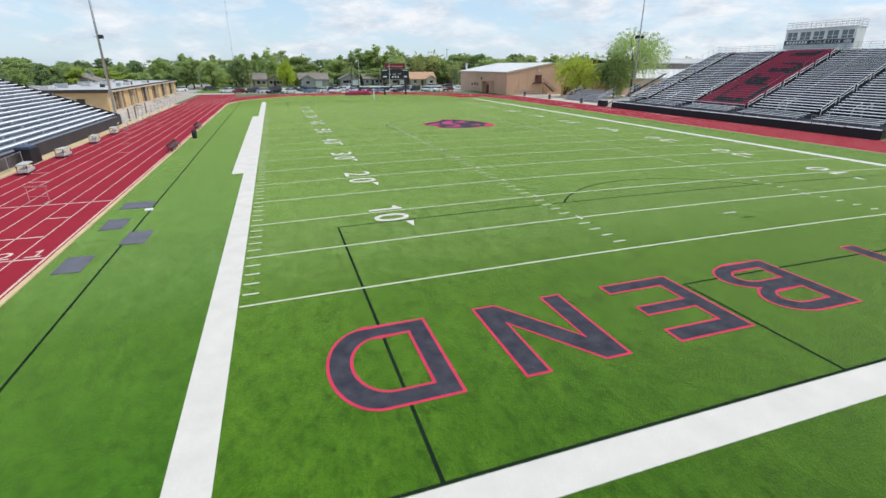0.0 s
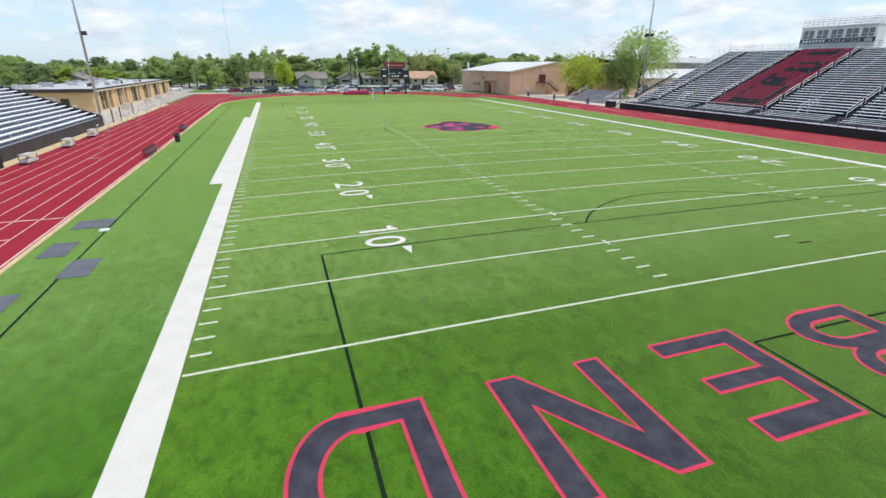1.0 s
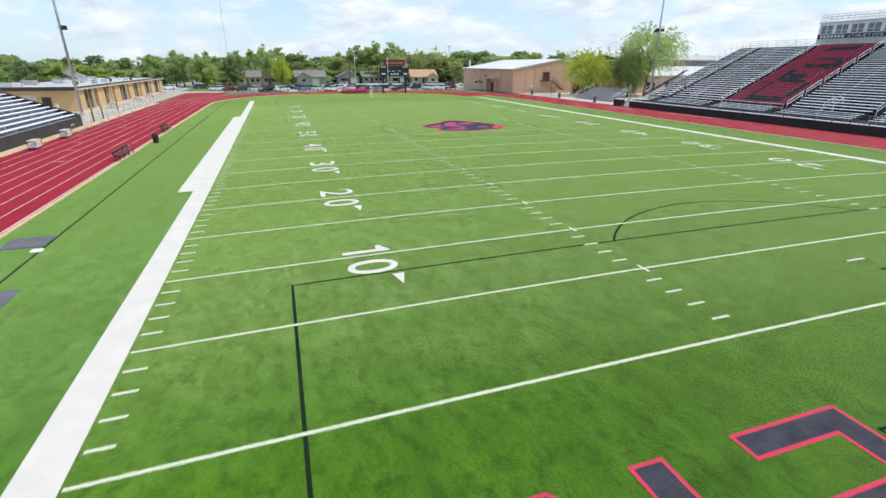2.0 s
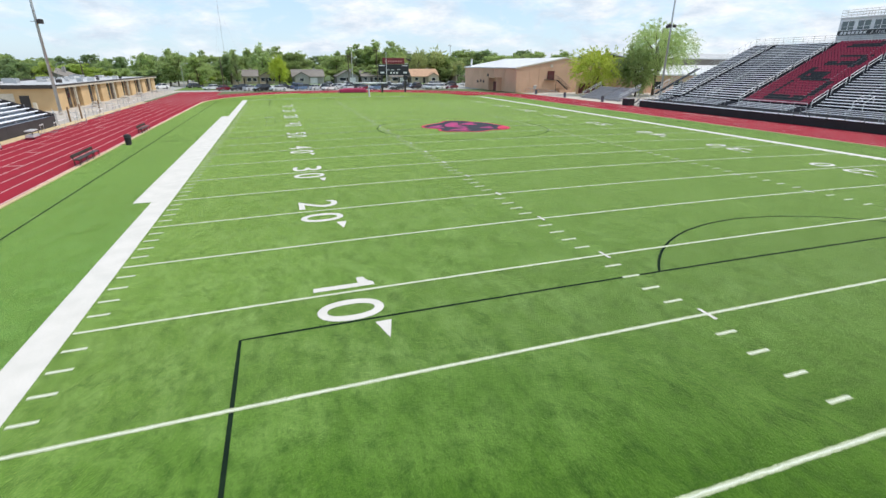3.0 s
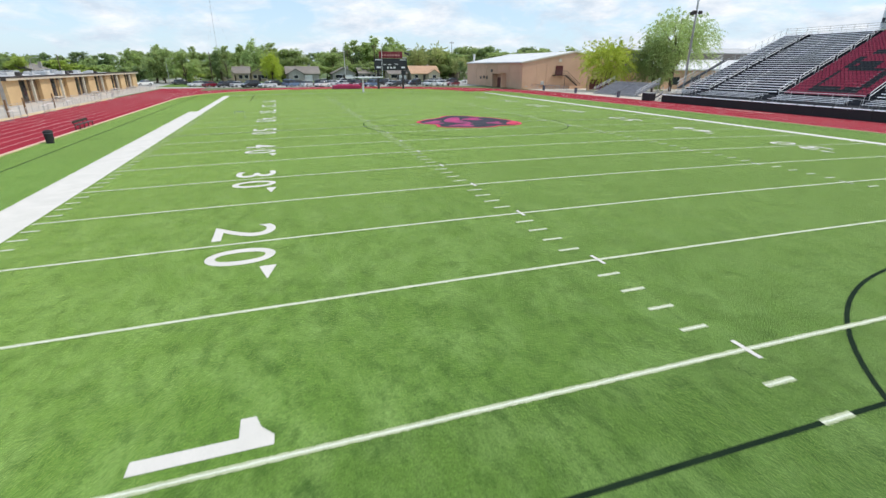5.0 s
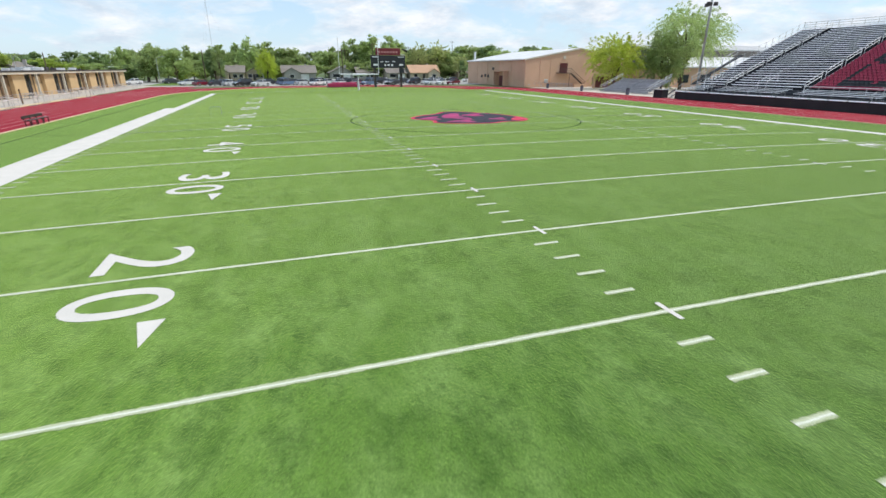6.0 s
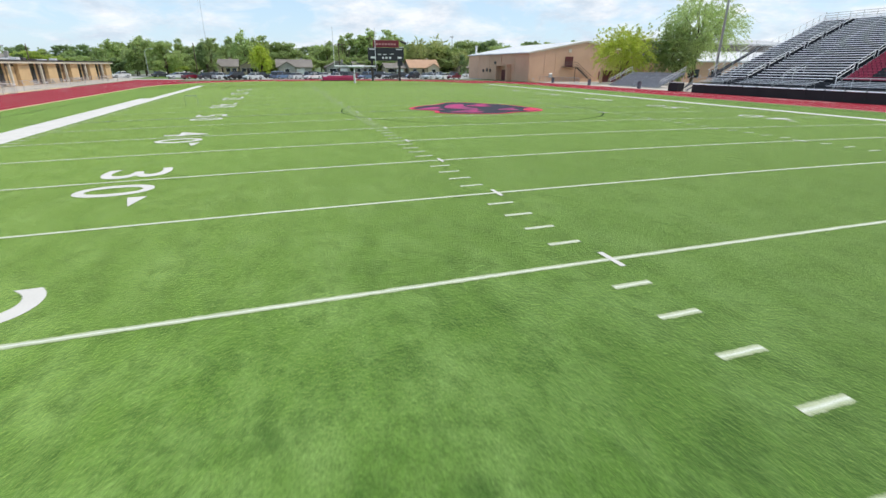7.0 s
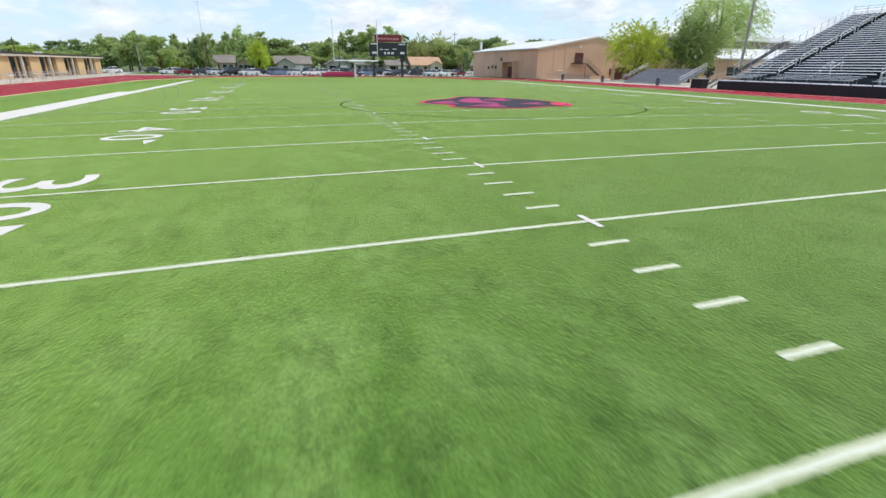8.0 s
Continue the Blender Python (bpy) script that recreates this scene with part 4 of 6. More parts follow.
# ---- floodlight masts ----
def mast(x, y, h, turn, lamps=11.75, pair=False):
    m = thing("floodlight_mast", "tall tapered galvanised floodlight mast", "light mast", group="floodlight masts", at=pose(x, y, 0, 0, 0, turn))
    part("base", Geo().tube((0, 0, 0), (0, 0, 0.5), 0.27, 0.27, 14), CONCRETE, m)
    part("pole", Geo().tube((0, 0, 0.5), (0, 0, h), 0.2, 0.1, 14), STEEL, m, smooth=True)
    part("speaker", Geo().bevelled(0.12, 0.75, -0.25, 0.25, lamps - 0.25, lamps + 0.3, 0.06), DARK, m, "dark box clamped to the pole")
    part("bracket", Geo().bar((-0.6, 0, lamps), (0.4, 0, lamps), 0.07, 0.07), STEEL, m)
    if pair:
        for s in (-1, 1):
            part("small_floodlight", Geo().bar((0, 0, lamps), (0, s * 0.85, lamps), 0.07, 0.07).bevelled(-0.2, 0.25, s * 0.85 - 0.28, s * 0.85 + 0.28, lamps - 0.3, lamps + 0.2, 0.08), DARK, m, "small dark floodlight on a side arm")
    for z in (h - 0.4, h - 1.6):
        arm = part("crossarm", Geo().bar((0.1, -2.2, z), (0.1, 2.2, z), 0.1, 0.12), STEEL, m)
        for k in range(5):
            y = -2 + k
            part("floodlight", Geo().tube((0.2, y, z), (0.62, y, z - 0.2), 0.12, 0.3, 12), ALU, arm)
            part("lens", Geo().tube((0.62, y, z - 0.2), (0.635, y, z - 0.207), 0.27, 0.27, 12), LENS, arm)
    return m


mast(-22.6, 76.3, 26, 0, 11.6)
mast(73.2, 71.8, 26, 180, 13.2, True)


# ---- dark equipment shed at the end of the smaller stand, and white strips by the far straight ----
shed = thing("equipment_box", "black equipment box with a dark blue lid beside the stand", "box", at=pose(-17.8, 32.6, 0.02))
part("body", Geo().bevelled(-0.5, 0.5, -0.9, 0.9, 0.0, 1.2, 0.03), SKIRT, shed)
part("lid", Geo().bevelled(-0.55, 0.55, -0.95, 0.3, 1.2, 1.42, 0.05), NAVY, shed)
for x, y0, y1 in ((63.3, 47.0, 55.5), (61.6, 61.5, 68.5), (58.4, 70.5, 75.0)):
    part("exchange_stripe", Geo().quad((x - 0.12, y0, 0.012), (x + 0.12, y0, 0.012), (x + 0.12, y1, 0.012), (x - 0.12, y1, 0.012)), LANE, track)
for x, y, a in ((66.3, 106.5, 0), (66.1, 93.0, 0), (65.9, 79.0, 0)):
    tb = thing("litter_bin", "dark blue-grey litter bin on the walk", "bin", group="bins by the walk", at=pose(x, y, 0.01))
    part("body", Geo().tube((0, 0, 0), (0, 0, 0.95), 0.27, 0.31, 14), MATTING, tb)
    part("lid", Geo().tube((0, 0, 0.95), (0, 0, 1.08), 0.32, 0.18, 14), RUBBER, tb)

# ---- the large stand: thirty rows, five blocks, a red block of chairs in the middle ----
SKEW = 0.268
ST_X, ST_Z, RUN, RISE, ROWS_N = 70.3, 1.65, 0.972, 0.3, 30
BLOCKS = ((21.0, 29.2), (30.4, 40.2), (41.4, 50.95), (52.15, 62.2), (63.4, 68.0))
AISLES = (29.8, 40.8, 51.55, 62.8)


def leaning(geo):
    """Lets a stand's ends run back at the slight angle at which it meets its site."""
    geo.v = [(x, y + SKEW * (x - 67.0), z) for x, y, z in geo.v]
    return geo


def big_stand():
    s = thing("grandstand", "large aluminium grandstand with a red block of chairs and black skirting", "grandstand")
    y0, y1 = BLOCKS[0][0], BLOCKS[-1][1]
    far_end = lambda x: 68.0
    # treads and risers under the seats, the shade of the gaps put into their colour
    for k in range(ROWS_N):
        x, z = ST_X + k * RUN, ST_Z + k * RISE
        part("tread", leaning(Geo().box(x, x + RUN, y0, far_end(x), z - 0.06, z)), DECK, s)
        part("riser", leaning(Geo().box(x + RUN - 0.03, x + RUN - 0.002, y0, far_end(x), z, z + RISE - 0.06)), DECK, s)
    r = random.Random(8)
    brackets = Geo()
    for b, (a, c) in enumerate(BLOCKS):
        if b == 2:
            continue
        for k in range(ROWS_N):
            x, z = ST_X + k * RUN, ST_Z + k * RISE
            c = far_end(x) if b == 4 else c
            part("bench_plank", leaning(Geo().prism([(x + 0.455, z + 0.38), (x + 0.8, z + 0.38), (x + 0.8, z + 0.46), (x + 0.545, z + 0.46), (x + 0.485, z + 0.442), (x + 0.455, z + 0.405)], "y", a, c)), ALU, s)
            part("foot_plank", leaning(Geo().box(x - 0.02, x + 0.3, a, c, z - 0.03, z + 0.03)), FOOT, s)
            for y in (a + 0.5 + (c - a - 1) * q / 4 for q in range(5)):
                brackets.box(x + 0.56, x + 0.62, y - 0.03, y + 0.03, z + 0.001, z + 0.4)
    tagged(part("plank_bracket", leaning(brackets), DECK, s), kind="stuff")
    # the red block: moulded chairs, some of them black
    a, c = BLOCKS[2]
    cols = 20
    w = (c - a) / cols
    # a pattern of black chairs: row share from, to; then the share across, counted from the far aisle
    black = ((0.03, 0.09, 0.3, 0.84), (0.05, 0.29, 0.24, 0.32), (0.1, 0.3, 0.8, 0.88), (0.3, 0.335, 0.34, 0.8), (0.35, 0.44, 0.33, 0.64), (0.34, 0.49, 0.27, 0.35), (0.52, 0.585, 0.35, 0.8),
             (0.5, 0.7, 0.76, 0.88), (0.665, 0.705, 0.38, 0.76), (0.83, 0.885, 0.27, 0.78), (0.885, 0.95, 0.71, 0.78))
    def chair(q, x, ya, yb, z):
        q.bevelled(x + 0.34, x + 0.74, ya, yb, z + 0.39, z + 0.45, 0.015)
        q.prism([(x + 0.74, z + 0.42), (x + 0.79, z + 0.42), (x + 0.84, z + 0.67), (x + 0.79, z + 0.67)], "y", ya, yb)
        return q
    one = {d: chair(Geo(), 0, -w / 2 + 0.05, w / 2 - 0.05, 0).mesh("chair", SEAT_BLACK if d else SEAT_RED) for d in (True, False)}
    rest = {True: Geo(), False: Geo()}
    for k in range(ROWS_N):
        x, z = ST_X + k * RUN, ST_Z + k * RISE
        for j in range(cols):
            u, v = 1 - (j + 0.5) / cols, (k + 0.5) / ROWS_N
            dark = any(v0 <= v < v1 and u0 <= u < u1 for v0, v1, u0, u1 in black) and r.random() > 0.06
            yc = a + (j + 0.5) * w
            if k == ROWS_N - 1:
                continue
            if k < 15:
                part("black_chair" if dark else "red_chair", one[dark], None, s).location = (x, yc + SKEW * (x + 0.5 - 67), z)
            else:
                chair(rest[dark], x, yc - w / 2 + 0.05, yc + w / 2 - 0.05, z)
    tagged(part("upper_red_seating", leaning(rest[False]), SEAT_RED, s, "upper rows of red moulded chairs"), kind="stuff")
    tagged(part("upper_black_seating", leaning(rest[True]), SEAT_BLACK, s, "upper rows of black moulded chairs"), kind="stuff")
    # cross walk in front, with its rails and black skirting
    xf, ye = 65.2, 67.9
    # deck and riser behind the rails take the same shade-darkened colours
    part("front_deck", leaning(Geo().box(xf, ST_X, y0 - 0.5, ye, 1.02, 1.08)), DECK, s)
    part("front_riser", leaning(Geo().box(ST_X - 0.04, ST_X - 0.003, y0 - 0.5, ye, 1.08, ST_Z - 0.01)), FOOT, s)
    n = 24
    for k in range(n):
        ya, yb = y0 - 0.5 + (ye - y0 + 0.5) * k / n, y0 - 0.5 + (ye - y0 + 0.5) * (k + 1) / n
        part("skirting_panel", leaning(Geo().box(xf - 0.06, xf, ya + 0.01, yb - 0.01, 0.0, 1.02)), SKIRT, s)
        part("deck_edge", leaning(Geo().prism([(xf - 0.13, 1.03), (xf - 0.002, 1.03), (xf - 0.002, 1.15), (xf - 0.06, 1.15), (xf - 0.13, 1.08)], "y", ya + 0.08, yb - 0.08)), ALU, s)
    # benches and low rails on the front walk
    for x, z in ((66.2, 1.08), (67.2, 1.2), (68.2, 1.32), (69.2, 1.44)):
        for a, c in BLOCKS:
            part("bench_plank", leaning(Geo().box(x, x + 0.3, a + 0.3, c - 0.3, z + 0.36, z + 0.41)), ALU, s)
            part("foot_plank", leaning(Geo().box(x - 0.4, x - 0.1, a + 0.2, c - 0.2, z - 0.02, z + 0.03)), FOOT, s)
            for yb in (a + 1, c - 1.06):
                part("bench_bracket", leaning(Geo().box(x + 0.1, x + 0.16, yb, yb + 0.06, 1.08, z + 0.36)), STEEL, s)
    a, c = BLOCKS[2]
    rail = Geo().tube((ST_X - 0.35, a - 0.3, 2.2), (ST_X - 0.35, c + 0.3, 2.2), 0.035, sides=6).tube((ST_X - 0.35, a - 0.3, 1.8), (ST_X - 0.35, c + 0.3, 1.8), 0.025, sides=6)
    for k in range(7):
        y = a - 0.3 + (c - a + 0.6) * k / 6
        rail.tube((ST_X - 0.35, y, 1.08), (ST_X - 0.35, y, 2.2), 0.03, sides=6)
    part("block_rail", leaning(rail), WHITE, s)
    for a, c in BLOCKS[:2] + BLOCKS[3:]:
        rail = Geo().tube((xf + 0.5, a + 0.4, 1.95), (xf + 0.5, c - 0.4, 1.95), 0.018, sides=6)
        for k in range(6):
            y = a + 0.4 + (c - a - 0.8) * k / 5
            rail.tube((xf + 0.5, y, 1.08), (xf + 0.5, y, 1.95), 0.022, sides=6)
        part("front_rail", leaning(rail), STEEL, s)
    # handrails up the middle of each aisle, in four-row lengths
    for ya in AISLES:
        for k in range(0, 28, 5):
            xa, za = ST_X + k * RUN + 0.2, ST_Z + k * RISE
            xb, zb = ST_X + (k + 4) * RUN + 0.2, ST_Z + (k + 4) * RISE
            g = Geo()
            for h in (0.5, 0.92):
                g.tube((xa, ya, za + h), (xb, ya, zb + h), 0.045, sides=6)
            for x, z in ((xa, za), (xb, zb)):
                g.tube((x, ya, z), (x, ya, z + 0.92), 0.04, sides=6)
            part("aisle_rail", leaning(g), WHITE, s)
        for k in range(ROWS_N):
            x, z = ST_X + k * RUN, ST_Z + k * RISE
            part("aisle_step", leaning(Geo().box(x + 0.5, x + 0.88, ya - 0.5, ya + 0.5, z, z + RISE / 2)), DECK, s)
    # short ramps' rails at the front of two blocks
    for yb in (35.4, 57.3, 66.2, 25.5):
        for dy in (-0.6, 0.6):
            g = Geo().tube((ST_X + 0.3, yb + dy, ST_Z + 0.95), (ST_X + 3.0, yb + dy, ST_Z + 1.75), 0.035, sides=6)
            g.tube((ST_X + 0.3, yb + dy, ST_Z), (ST_X + 0.3, yb + dy, ST_Z + 0.95), 0.035, sides=6)
            g.tube((ST_X + 2.9, yb + dy, ST_Z + 0.9), (ST_X + 2.9, yb + dy, ST_Z + 1.72), 0.035, sides=6)
            part("entry_rail", leaning(g), WHITE, s)
    # back and end guard rails
    xt, zt = ST_X + ROWS_N * RUN, ST_Z + ROWS_N * RISE
    for z in (0.35, 0.7, 1.05):
        part("back_rail", leaning(Geo().tube((xt, y0, zt + z), (xt, far_end(xt), zt + z), 0.03, sides=6)), STEEL, s)
    post = leaning(Geo().tube((xt, 0, zt - 0.4), (xt, 0, zt + 1.1), 0.035, sides=6)).mesh("guard_post", STEEL)
    for k in range(25):
        part("guard_post", post, STEEL, s).location.y = y0 + (far_end(xt) - y0) * k / 24
    for end in (lambda x: y0, far_end):
        for k in range(0, ROWS_N + 1, 2):
            x, z = ST_X + k * RUN, ST_Z + k * RISE
            part("guard_post", leaning(Geo().tube((x, end(x), z - 0.3), (x, end(x), z + 1.25), 0.035, sides=6)), STEEL, s)
        for h in (0.5, 1.2):
            part("end_rail", leaning(Geo().tube((ST_X, end(ST_X), ST_Z + h), (xt, end(xt), zt + h), 0.016, sides=5)), STEEL, s)
        part("end_stringer", leaning(Geo().bar((ST_X, end(ST_X), ST_Z - 0.2), (xt, end(xt), zt - 0.2), 0.08, 0.3)), STEEL, s)
    # steel frame below
    for k in range(7):
        y = y0 + 0.4 + (66.0 - y0) * k / 6
        g = Geo()
        for j in range(0, ROWS_N + 1, 6):
            x, z = ST_X + j * RUN, ST_Z + j * RISE
            g.bar((x, y, 0), (x, y, z - 0.06), 0.18, 0.18)
        g.bar((ST_X, y, ST_Z - 0.22), (xt, y, zt - 0.22), 0.16, 0.28)
        part("support_frame", leaning(g), STEEL, s)
    # ramp with a slanting rail at the far end
    part("ramp", leaning(Geo().bar((70.3, 68.9, 1.9), (82.0, 68.7, 6.2), 0.9, 0.05)), DECK, s)
    for h in (0.5, 1.0):
        part("ramp_rail", leaning(Geo().tube((70.3, 69.35, 1.9 + h), (82.0, 69.15, 6.2 + h), 0.035, sides=6)), PALE_GREY, s)
    for k in range(4):
        x, z = 70.5 + 3.7 * k, 1.97 + 1.36 * k
        part("ramp_post", leaning(Geo().bar((x, 69.3, 0), (x, 69.3, z + 1.0), 0.08, 0.08)), STEEL, s)
    return s


big_stand()


def press_box():
    p = thing("press_box", "pale grey press box with a row of windows above the grandstand", "press box")
    x0, x1, y0, y1, z0, z1 = 99.8, 103.6, 39.5, 52.6, 10.75, 14.3
    part("floor", leaning(Geo().box(x0, x1, y0, y1, z0, z0 + 0.15)), ALU, p)
    part("wall", leaning(Geo().box(x1 - 0.15, x1, y0, y1, z0 + 0.15, z1).box(x0, x1 - 0.15, y0, y0 + 0.15, z0 + 0.15, z1).box(x0, x1 - 0.15, y1 - 0.15, y1, z0 + 0.15, z1)
                         .box(x0, x0 + 0.15, y0 + 0.15, y1 - 0.15, z0 + 0.15, z0 + 1.75).box(x0, x0 + 0.15, y0 + 0.15, y1 - 0.15, z1 - 0.45, z1)), WHITE, p)
    n = 5
    w = (y1 - y0 - 0.3) / n
    for k in range(n):
        ya = y0 + 0.15 + k * w
        win = part("window", leaning(Geo().box(x0, x0 + 0.12, ya, ya + 0.3, z0 + 1.75, z1 - 0.45).box(x0, x0 + 0.12, ya + w - 0.3, ya + w, z0 + 1.75, z1 - 0.45)
                                     .box(x0 + 0.02, x0 + 0.1, ya + w / 2 - 0.06, ya + w / 2 + 0.06, z0 + 1.75, z1 - 0.45).box(x0 + 0.02, x0 + 0.1, ya + 0.3, ya + w - 0.3, z0 + 2.2, z0 + 2.26)), WHITE, p)
        for a, b in ((ya + 0.3, ya + w / 2 - 0.06), (ya + w / 2 + 0.06, ya + w - 0.3)):
            part("pane", leaning(Geo().box(x0 + 0.05, x0 + 0.07, a, b, z0 + 1.75, z1 - 0.45)), PALE_GLASS, win)
    part("sign_board", leaning(Geo().box(x0 - 0.05, x0 - 0.01, y0 + 0.1, y1 - 0.05, z0 + 0.85, z0 + 1.65)), SB_BLACK, p)
    for k in range(7):
        y = y1 - 0.5 - k * 0.62
        part("sign_stroke", leaning(Geo().prism([(y - 0.42, z0 + 1.05), (y, z0 + 1.05), (y - 0.08, z0 + 1.47), (y - 0.5, z0 + 1.47)], "x", x0 - 0.075, x0 - 0.055)), WHITE, p)
    for k, ch in enumerate("ATHLETICS"):
        co, faces = glyphs(ch)
        g = Geo()
        w = 0.14 if ch == "I" else 0.46
        y = y1 - 5.3 - 0.62 * k - (0.46 - w) / 2
        g.v = [(x0 - 0.06, y - u * w - 0.08 * v, z0 + 1.05 + 0.42 * v) for u, v in co]
        g.f = list(faces)
        part("sign_letter", leaning(g), WHITE, p, "white letter %s" % ch)
    part("sign_crest", leaning(Geo().prism([(y0 + 0.5, z0 + 0.95), (y0 + 1.7, z0 + 1.0), (y0 + 1.9, z0 + 1.3), (y0 + 1.2, z0 + 1.52), (y0 + 0.4, z0 + 1.4)], "x", x0 - 0.075, x0 - 0.055)), ROOF_WORN, p)
    part("roof", leaning(Geo().box(x0 - 0.25, x1 + 0.1, y0 - 0.1, y1 + 0.1, z1, z1 + 0.15)), WHITE, p)
    for h in (0.45, 0.9, 1.3):
        part("roof_rail", leaning(Geo().tube((x0, y0, z1 + h), (x0, y1, z1 + h), 0.03, sides=6).tube((x0, y0, z1 + h), (x1, y0, z1 + h), 0.03, sides=6)
                                  .tube((x0, y1, z1 + h), (x1, y1, z1 + h), 0.03, sides=6).tube((x1, y0, z1 + h), (x1, y1, z1 + h), 0.03, sides=6)), STEEL, p)
    for k in range(15):
        y = y0 + (y1 - y0) * k / 14
        for x in (x0, x1):
            part("roof_post", leaning(Geo().tube((x, y, z1 + 0.15), (x, y, z1 + 1.32), 0.03, sides=6)), STEEL, p)
    part("leg", leaning(Geo().box(x1 - 0.4, x1 - 0.1, y0 + 0.2, y0 + 0.5, 0, z0)), STEEL, p)
    part("leg", leaning(Geo().box(x1 - 0.4, x1 - 0.1, y1 - 0.5, y1 - 0.2, 0, z0)), STEEL, p)
    part("leg", leaning(Geo().box(x1 - 0.4, x1 - 0.1, 45.8, 46.2, 0, z0)), STEEL, p)
    return p


press_box()


# ---- the smaller stand across the field ----
def left_stand():
    s = thing("bleacher_stand", "aluminium bleacher stand with black skirting", "bleachers")
    xf, y0, y1, z0, run, rise, n = -18.45, 8.0, 62.4, 1.0, 0.76, 0.30, 20
    for k in range(n):
        x, z = xf - 0.2 - k * run, z0 + k * rise
        cross = k == 7
        part("tread", Geo().box(x - run, x, y0, y1, z - 0.05, z), SLATE, s)
        part("riser", Geo().box(x - run, x - run + 0.03, y0, y1, z, z + rise - 0.05), SLATE, s)
        for a, c in ((y0, 22), (22.1, 35.6), (35.7, 47.4), (47.5, y1)):
            part("bench_plank", Geo().prism([(x - 0.32, z + 0.33), (x - 0.55, z + 0.33), (x - 0.55, z + 0.41), (x - 0.42, z + 0.41), (x - 0.32, z + 0.36)], "y", a, c), ALU, s)
            for u in (0.0, 0.5):
                yb = a + 0.05 + (c - a) * u
                part("plank_bracket", Geo().box(x - 0.5, x - 0.34, yb, yb + 0.09, z + 0.04, z + 0.33), PALE_GREY, s)
            part("foot_plank", Geo().box(x - 0.28, x + 0.02, a, c, z - 0.04, z + 0.04), SLATE, s)
    m = 12
    for k in range(m):
        a, b = 36 + (y1 - 36) * k / m, 36 + (y1 - 36) * (k + 1) / m
        part("skirting_panel", Geo().box(xf, xf + 0.06, a + 0.01, b - 0.01, 0.02, z0 + 0.1), SKIRT_BROWN, s)
    part("front_rail", Geo().tube((xf, 36, z0 + 0.35), (xf, y1, z0 + 0.35), 0.03, sides=6), DARK, s)
    xe, ze = xf - 0.2 - n * run, z0 + n * rise
    part("end_panel", Geo().prism([(xf, 0.02), (xf, z0 + 0.3), (xe, ze + 0.3), (xe, 0.02)], "y", y1, y1 + 0.06), SKIRT_BROWN, s)
    for k in range(0, n + 1, 3):
        x, z = xf - 0.2 - k * run, z0 + k * rise
        part("end_post", Geo().tube((x, y1, z), (x, y1, z + 0.5), 0.03, sides=6), STEEL, s)
    for y in (10, 22, 34, 46, 58):
        g = Geo()
        for k in range(0, n + 1, 5):
            x, z = xf - 0.4 - k * run, z0 + k * rise
            g.bar((x, y, 0), (x, y, z - 0.05), 0.15, 0.15)
        g.bar((xf - 0.3, y, z0 - 0.2), (xe, y, ze - 0.2), 0.12, 0.25)
        part("support_frame", g, STEEL, s)
    for k in range(8):
        a, b = 20.0 + 16.0 * k / 8, 20.0 + 16.0 * (k + 1) / 8
        part("skirting_panel", Geo().box(xf, xf + 0.06, a + 0.01, b - 0.01, 0.02, z0 + 0.1), SKIRT_BROWN, s)
    return s


left_stand()


def small_bleacher(x, y, turn, rows, length, label):
    s = thing("small_bleacher", label, "bleachers", group="small bleachers", at=pose(x, y, 0.01, 0, 0, turn))
    for k in range(rows):
        part("bench_plank", Geo().box(0, length, k * 0.62 + 0.3, k * 0.62 + 0.58, 0.42 + k * 0.27, 0.46 + k * 0.27), PALE_GREY, s)
        part("foot_plank", Geo().box(0, length, k * 0.62, k * 0.62 + 0.27, 0.12 + k * 0.27, 0.16 + k * 0.27), PALE_GREY, s)
        part("riser", Geo().box(0, length, k * 0.62 + 0.585, k * 0.62 + 0.605, 0.16 + k * 0.27, 0.4 + k * 0.27), PALE_GREY, s)
    for u in (0.3, length / 2, length - 0.3):
        g = Geo().bar((u, 0, 0.06), (u, rows * 0.62, 0.06), 0.08, 0.1).bar((u, 0, 0.1), (u, rows * 0.62, 0.1 + rows * 0.27), 0.08, 0.08).bar((u, rows * 0.62, 0.1), (u, rows * 0.62, 0.4 + rows * 0.27), 0.08, 0.08)
        part("frame", g, STEEL, s)
    for u in (0, length):
        for h in (0.75, 1.1):
            part("end_rail", Geo().tube((u, 0.2, h), (u, rows * 0.62, h + rows * 0.27), 0.035, sides=6), WHITE, s)
        for k in range(0, rows + 1, 2):
            part("rail_post", Geo().tube((u, k * 0.62, 0.1 + k * 0.27), (u, k * 0.62, 1.1 + k * 0.27), 0.03, sides=6), STEEL, s)
    return s


small_bleacher(69.2, 91.6, -90, 8, 13.0, "grey aluminium bleacher with sloping handrails beside the track")


